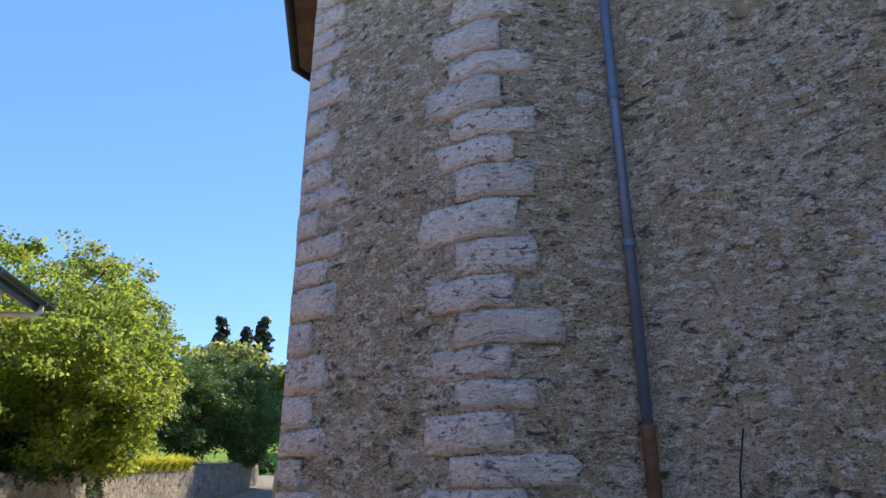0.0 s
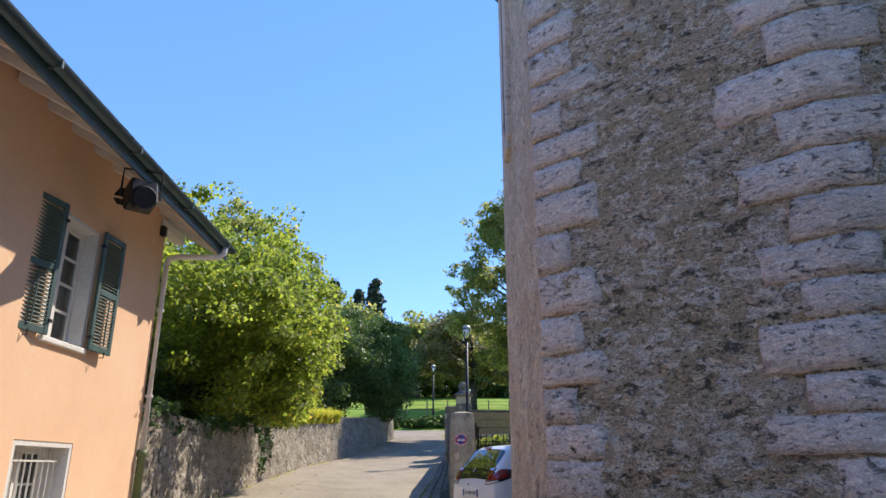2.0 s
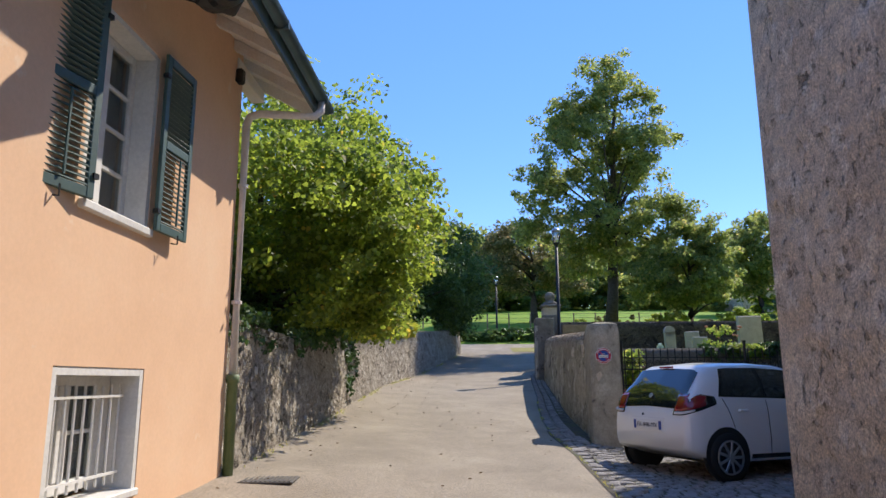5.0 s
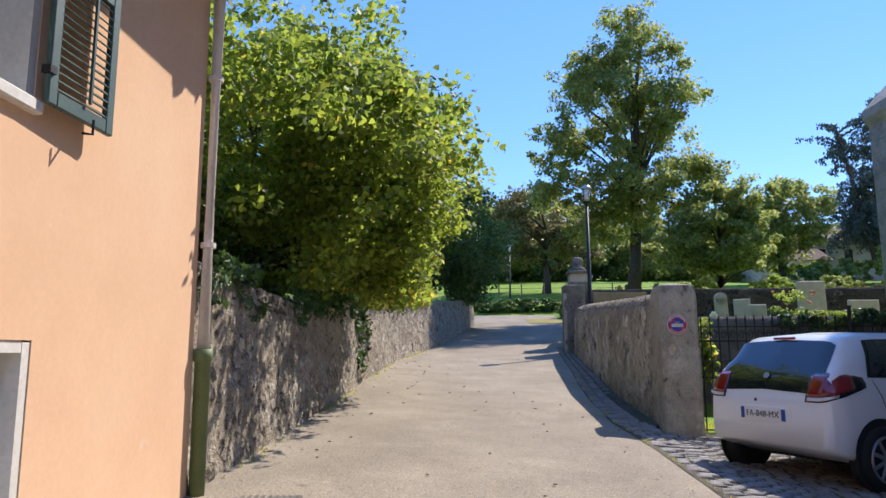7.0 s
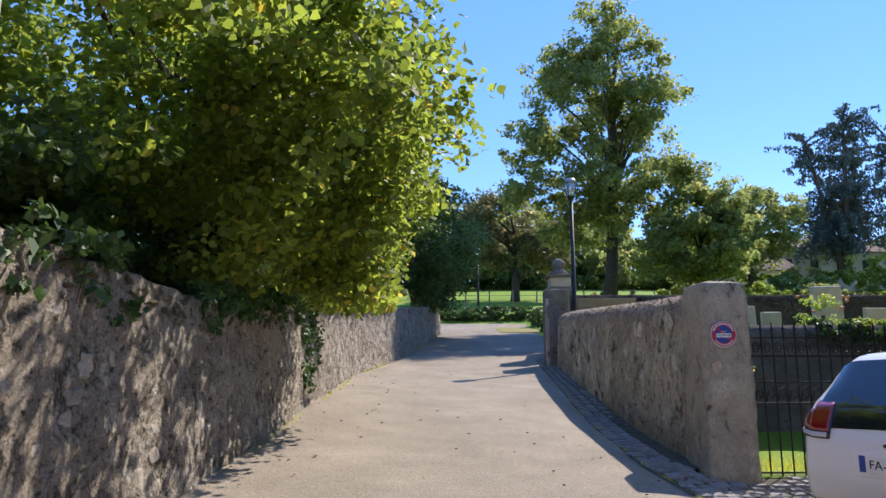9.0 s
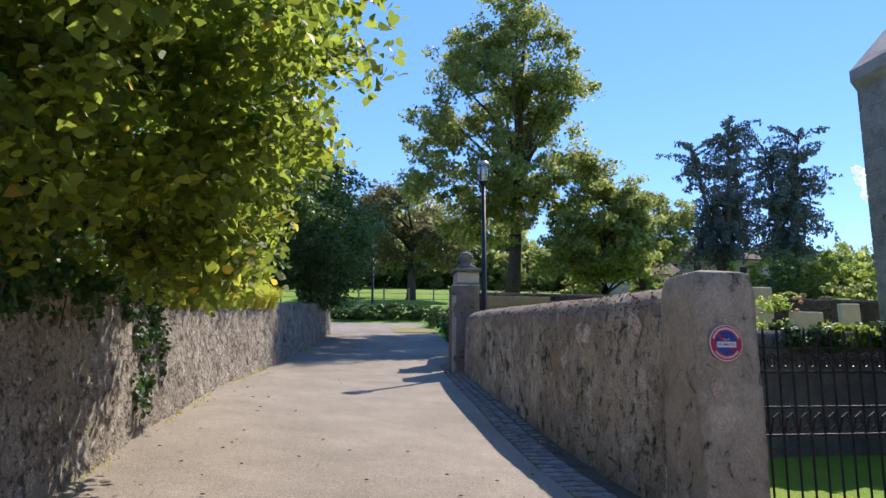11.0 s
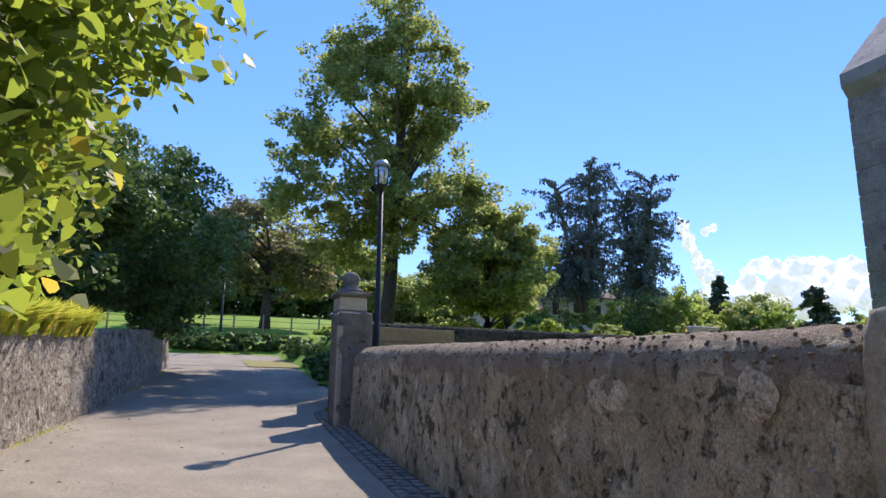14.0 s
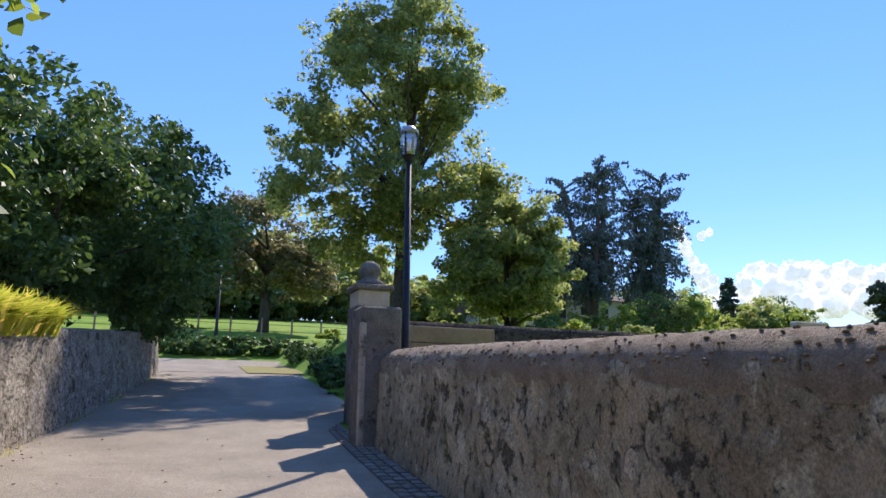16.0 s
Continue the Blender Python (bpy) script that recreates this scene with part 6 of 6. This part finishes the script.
ff = thing("field_fence", pose(-12, 56, 0), "thin wire field fence with wooden posts", "fence")
for k in range(16):
    x = 1.6 * k
    part("post", tube([(x, 0, gz(x - 12, 56) - 0.2), (x, 0, gz(x - 12, 56) + 1.1)], 0.05, 6), WOOD, ff)
for z in (0.4, 0.75, 1.05):
    part("wire", tube([(0, 0, gz(-12, 56) + z), (24, 0, gz(12, 56) + z)], 0.012, 4), IRON, ff)

# cumulus clouds far off
def cloud(track, count, small, large, seed):
    """Puffs strewn between a base and a top line; track rows are azimuth, lower and upper elevation in degrees."""
    rg = random.Random(seed)
    bm = bmesh.new()
    for _ in range(count):
        az = rg.uniform(track[0][0], track[-1][0])
        lo, hi = (float(np.interp(az, [p[0] for p in track], [p[i] for p in track])) for i in (1, 2))
        ragged = 0.5 + 0.5 * noise.noise(Vector((az * 0.9, seed, 0)))
        el = lo + (hi - lo) * (0.35 + 0.65 * ragged) * rg.random()
        d = rg.uniform(1650, 1760)
        c = Vector((d * math.sin(radians(az)), d * math.cos(radians(az)), d * math.tan(radians(el))))
        r = rg.uniform(small, large) * (1.15 - 0.6 * (el - lo) / max(hi - lo, 0.1))
        for v in bmesh.ops.create_icosphere(bm, subdivisions=3, radius=r)["verts"]:
            n5 = v.co.normalized()
            v.co = v.co * (1 + 0.45 * noise.noise(n5 * 1.7 + c * 0.1) + 0.28 * noise.noise(n5 * 4.1 + c) + 0.16 * noise.noise(n5 * 9 + c))
            v.co += c
    tagged(part("cloud", bm, CLOUD, smooth=True), "white cumulus cloud low over the hills", "cloud", "clouds", "structure")


cloud([(41.2, 13.2, 14.0), (41.8, 11.8, 13.9), (42.6, 9.4, 12.0), (43.4, 8.6, 11.0)], 90, 5, 12, 3)
cloud([(43.0, 12.6, 13.2), (43.9, 13.0, 13.6)], 14, 4, 8, 4)
cloud([(42.4, 6.2, 9.6), (45.0, 6.2, 11.0), (48.0, 6.4, 12.6), (51.0, 6.6, 11.6), (54.7, 6.2, 10.9), (60.0, 5.6, 10.0), (66.0, 5.4, 7.5)], 230, 9, 26, 5)

# ---- cobbles ----
COBS = []
for k in range(6):
    random.seed(90 + k)
    b = bmesh.new()
    bmesh.ops.create_cube(b, size=1.0)
    for v in b.verts:
        t_ = 0.84 if v.co.z > 0 else 1.0
        v.co = Vector((v.co.x * t_ * random.uniform(0.9, 1.06), v.co.y * t_ * random.uniform(0.9, 1.06), v.co.z * random.uniform(0.85, 1.1)))
    bmesh.ops.bevel(b, geom=[e for e in b.edges if e.verts[0].co.z > 0 and e.verts[1].co.z > 0], offset=0.12, segments=1, affect="EDGES")
    me = bpy.data.meshes.new("cobble")
    b.to_mesh(me)
    b.free()
    me.materials.append(COBBLE)
    COBS.append(me)
rnd = random.Random(17)
spots_, count = [], 0
y = 11.3
row = 0
while y < 18.0:
    step_y = rnd.uniform(0.15, 0.19)
    x = spread(y, GUTTER_X) + 0.01 + 0.05 * (row % 2)
    while x < 4.6:
        w = rnd.uniform(0.17, 0.26)
        inside_church = (x > -0.7 + max(0, y - 11.4)) and y < 13.5
        if not inside_church and not (-1.6 < x < -0.65 and y > 17.6):
            spots_.append((x + w / 2, y + step_y / 2, w * 0.93, step_y * 0.92))
        x += w
    y += step_y
    row += 1
near = sorted(spots_, key=lambda s: (s[0] + 2.0) ** 2 + (s[1] - 15) ** 2)
rest = bmesh.new()
for i, (x, y, w, h) in enumerate(near):
    m = pose(x, y, gz(x, y) - 0.02, rnd.uniform(-4, 4), rnd.uniform(-4, 4), rnd.uniform(-6, 6)) @ Matrix.Diagonal((w, h, 0.09, 1))
    if i < 300:
        ob = new("cobble", COBS[i % 6])
        ob.parent, ob.matrix_world = parking, m
    else:
        vv = [rest.verts.new(m @ Vector(c)) for c in ((-0.5, -0.5, 0), (0.5, -0.5, 0), (0.5, 0.5, 0), (-0.5, 0.5, 0), (-0.38, -0.38, 0.5), (0.38, -0.38, 0.5), (0.38, 0.38, 0.5), (-0.38, 0.38, 0.5))]
        for q in ((0, 1, 5, 4), (1, 2, 6, 5), (2, 3, 7, 6), (3, 0, 4, 7), (4, 5, 6, 7)):
            rest.faces.new([vv[j] for j in q])
tagged(part("cobbles", rest, COBBLE_REST, parking), "worn grey cobbles with mossy joints", kind="stuff")
y, n_ = 17.6, 0
while y < 31 and n_ < 300:
    x0, x1 = spread(y, GUTTER_X), (spread(y, WALL_X) if y > 18.3 else -1.5)
    k = 3
    for j in range(k):
        x = x0 + (x1 - x0) * (j + 0.5) / k
        ob = new("cobble", COBS[n_ % 6])
        ob.parent = gutter
        ob.matrix_world = pose(x, y, gz(x, y) - 0.018, rnd.uniform(-4, 4), rnd.uniform(-4, 4), rnd.uniform(-5, 5)) @ Matrix.Diagonal(((x1 - x0) / k * 0.93, 0.185, 0.085, 1))
        n_ += 1
    y += 0.2
MOSSY = []
for k in range(4):
    random.seed(60 + k)
    b = bmesh.new()
    bmesh.ops.create_icosphere(b, subdivisions=1, radius=0.5)
    for v in b.verts:
        v.co *= random.uniform(0.8, 1.2)
    me = bpy.data.meshes.new("moss_clump")
    b.to_mesh(me)
    b.free()
    me.materials.append(MOSS)
    me.polygons.foreach_set("use_smooth", [True] * len(me.polygons))
    MOSSY.append(me)
MOSS_DARK = surface("dark_moss", [(0.10, 0.085, 0.055), (0.16, 0.135, 0.085)], 0.95, 12, 60, 0.8)
for k in range(60):
    y = 12.8 + 8.2 * random.random()
    ob = new("moss_cushion", bpy.data.meshes.get("moss_cushion") or MOSSY[0].copy())
    if ob.data.name != "moss_cushion":
        ob.data.name = "moss_cushion"
        ob.data.materials.clear()
        ob.data.materials.append(MOSS_DARK)
    d = random.random() ** 2 * 0.22
    ob.parent = left_wall
    ob.matrix_world = pose(spread(y, LEFT_X) - 0.155 + 0.09 * d, y, spread(y, LEFT_TOP) - 0.04 - d, random.uniform(-30, 30), 0, 0) @ Matrix.Diagonal((0.05, random.uniform(0.08, 0.25), random.uniform(0.03, 0.08), 1))
# moss clumps on the coping's edge
rnd = random.Random(19)
for k in range(298):
    y = 18.4 + 10.4 * rnd.random() ** 1.4
    a = rnd.choice([rnd.uniform(0.25, 0.8), rnd.uniform(0.7, 2.2)])
    ob = new("moss_clump", MOSSY[k % 4])
    ob.parent = right_wall
    ob.matrix_world = pose(spread(y, WALL_X) + 0.325 - 0.29 * math.cos(a), y, spread(y, WALL_TOP) - 0.27 + 0.287 * math.sin(a), 0, 30, 0) @ Matrix.Diagonal((0.028, rnd.uniform(0.025, 0.055), rnd.uniform(0.018, 0.034), 1))
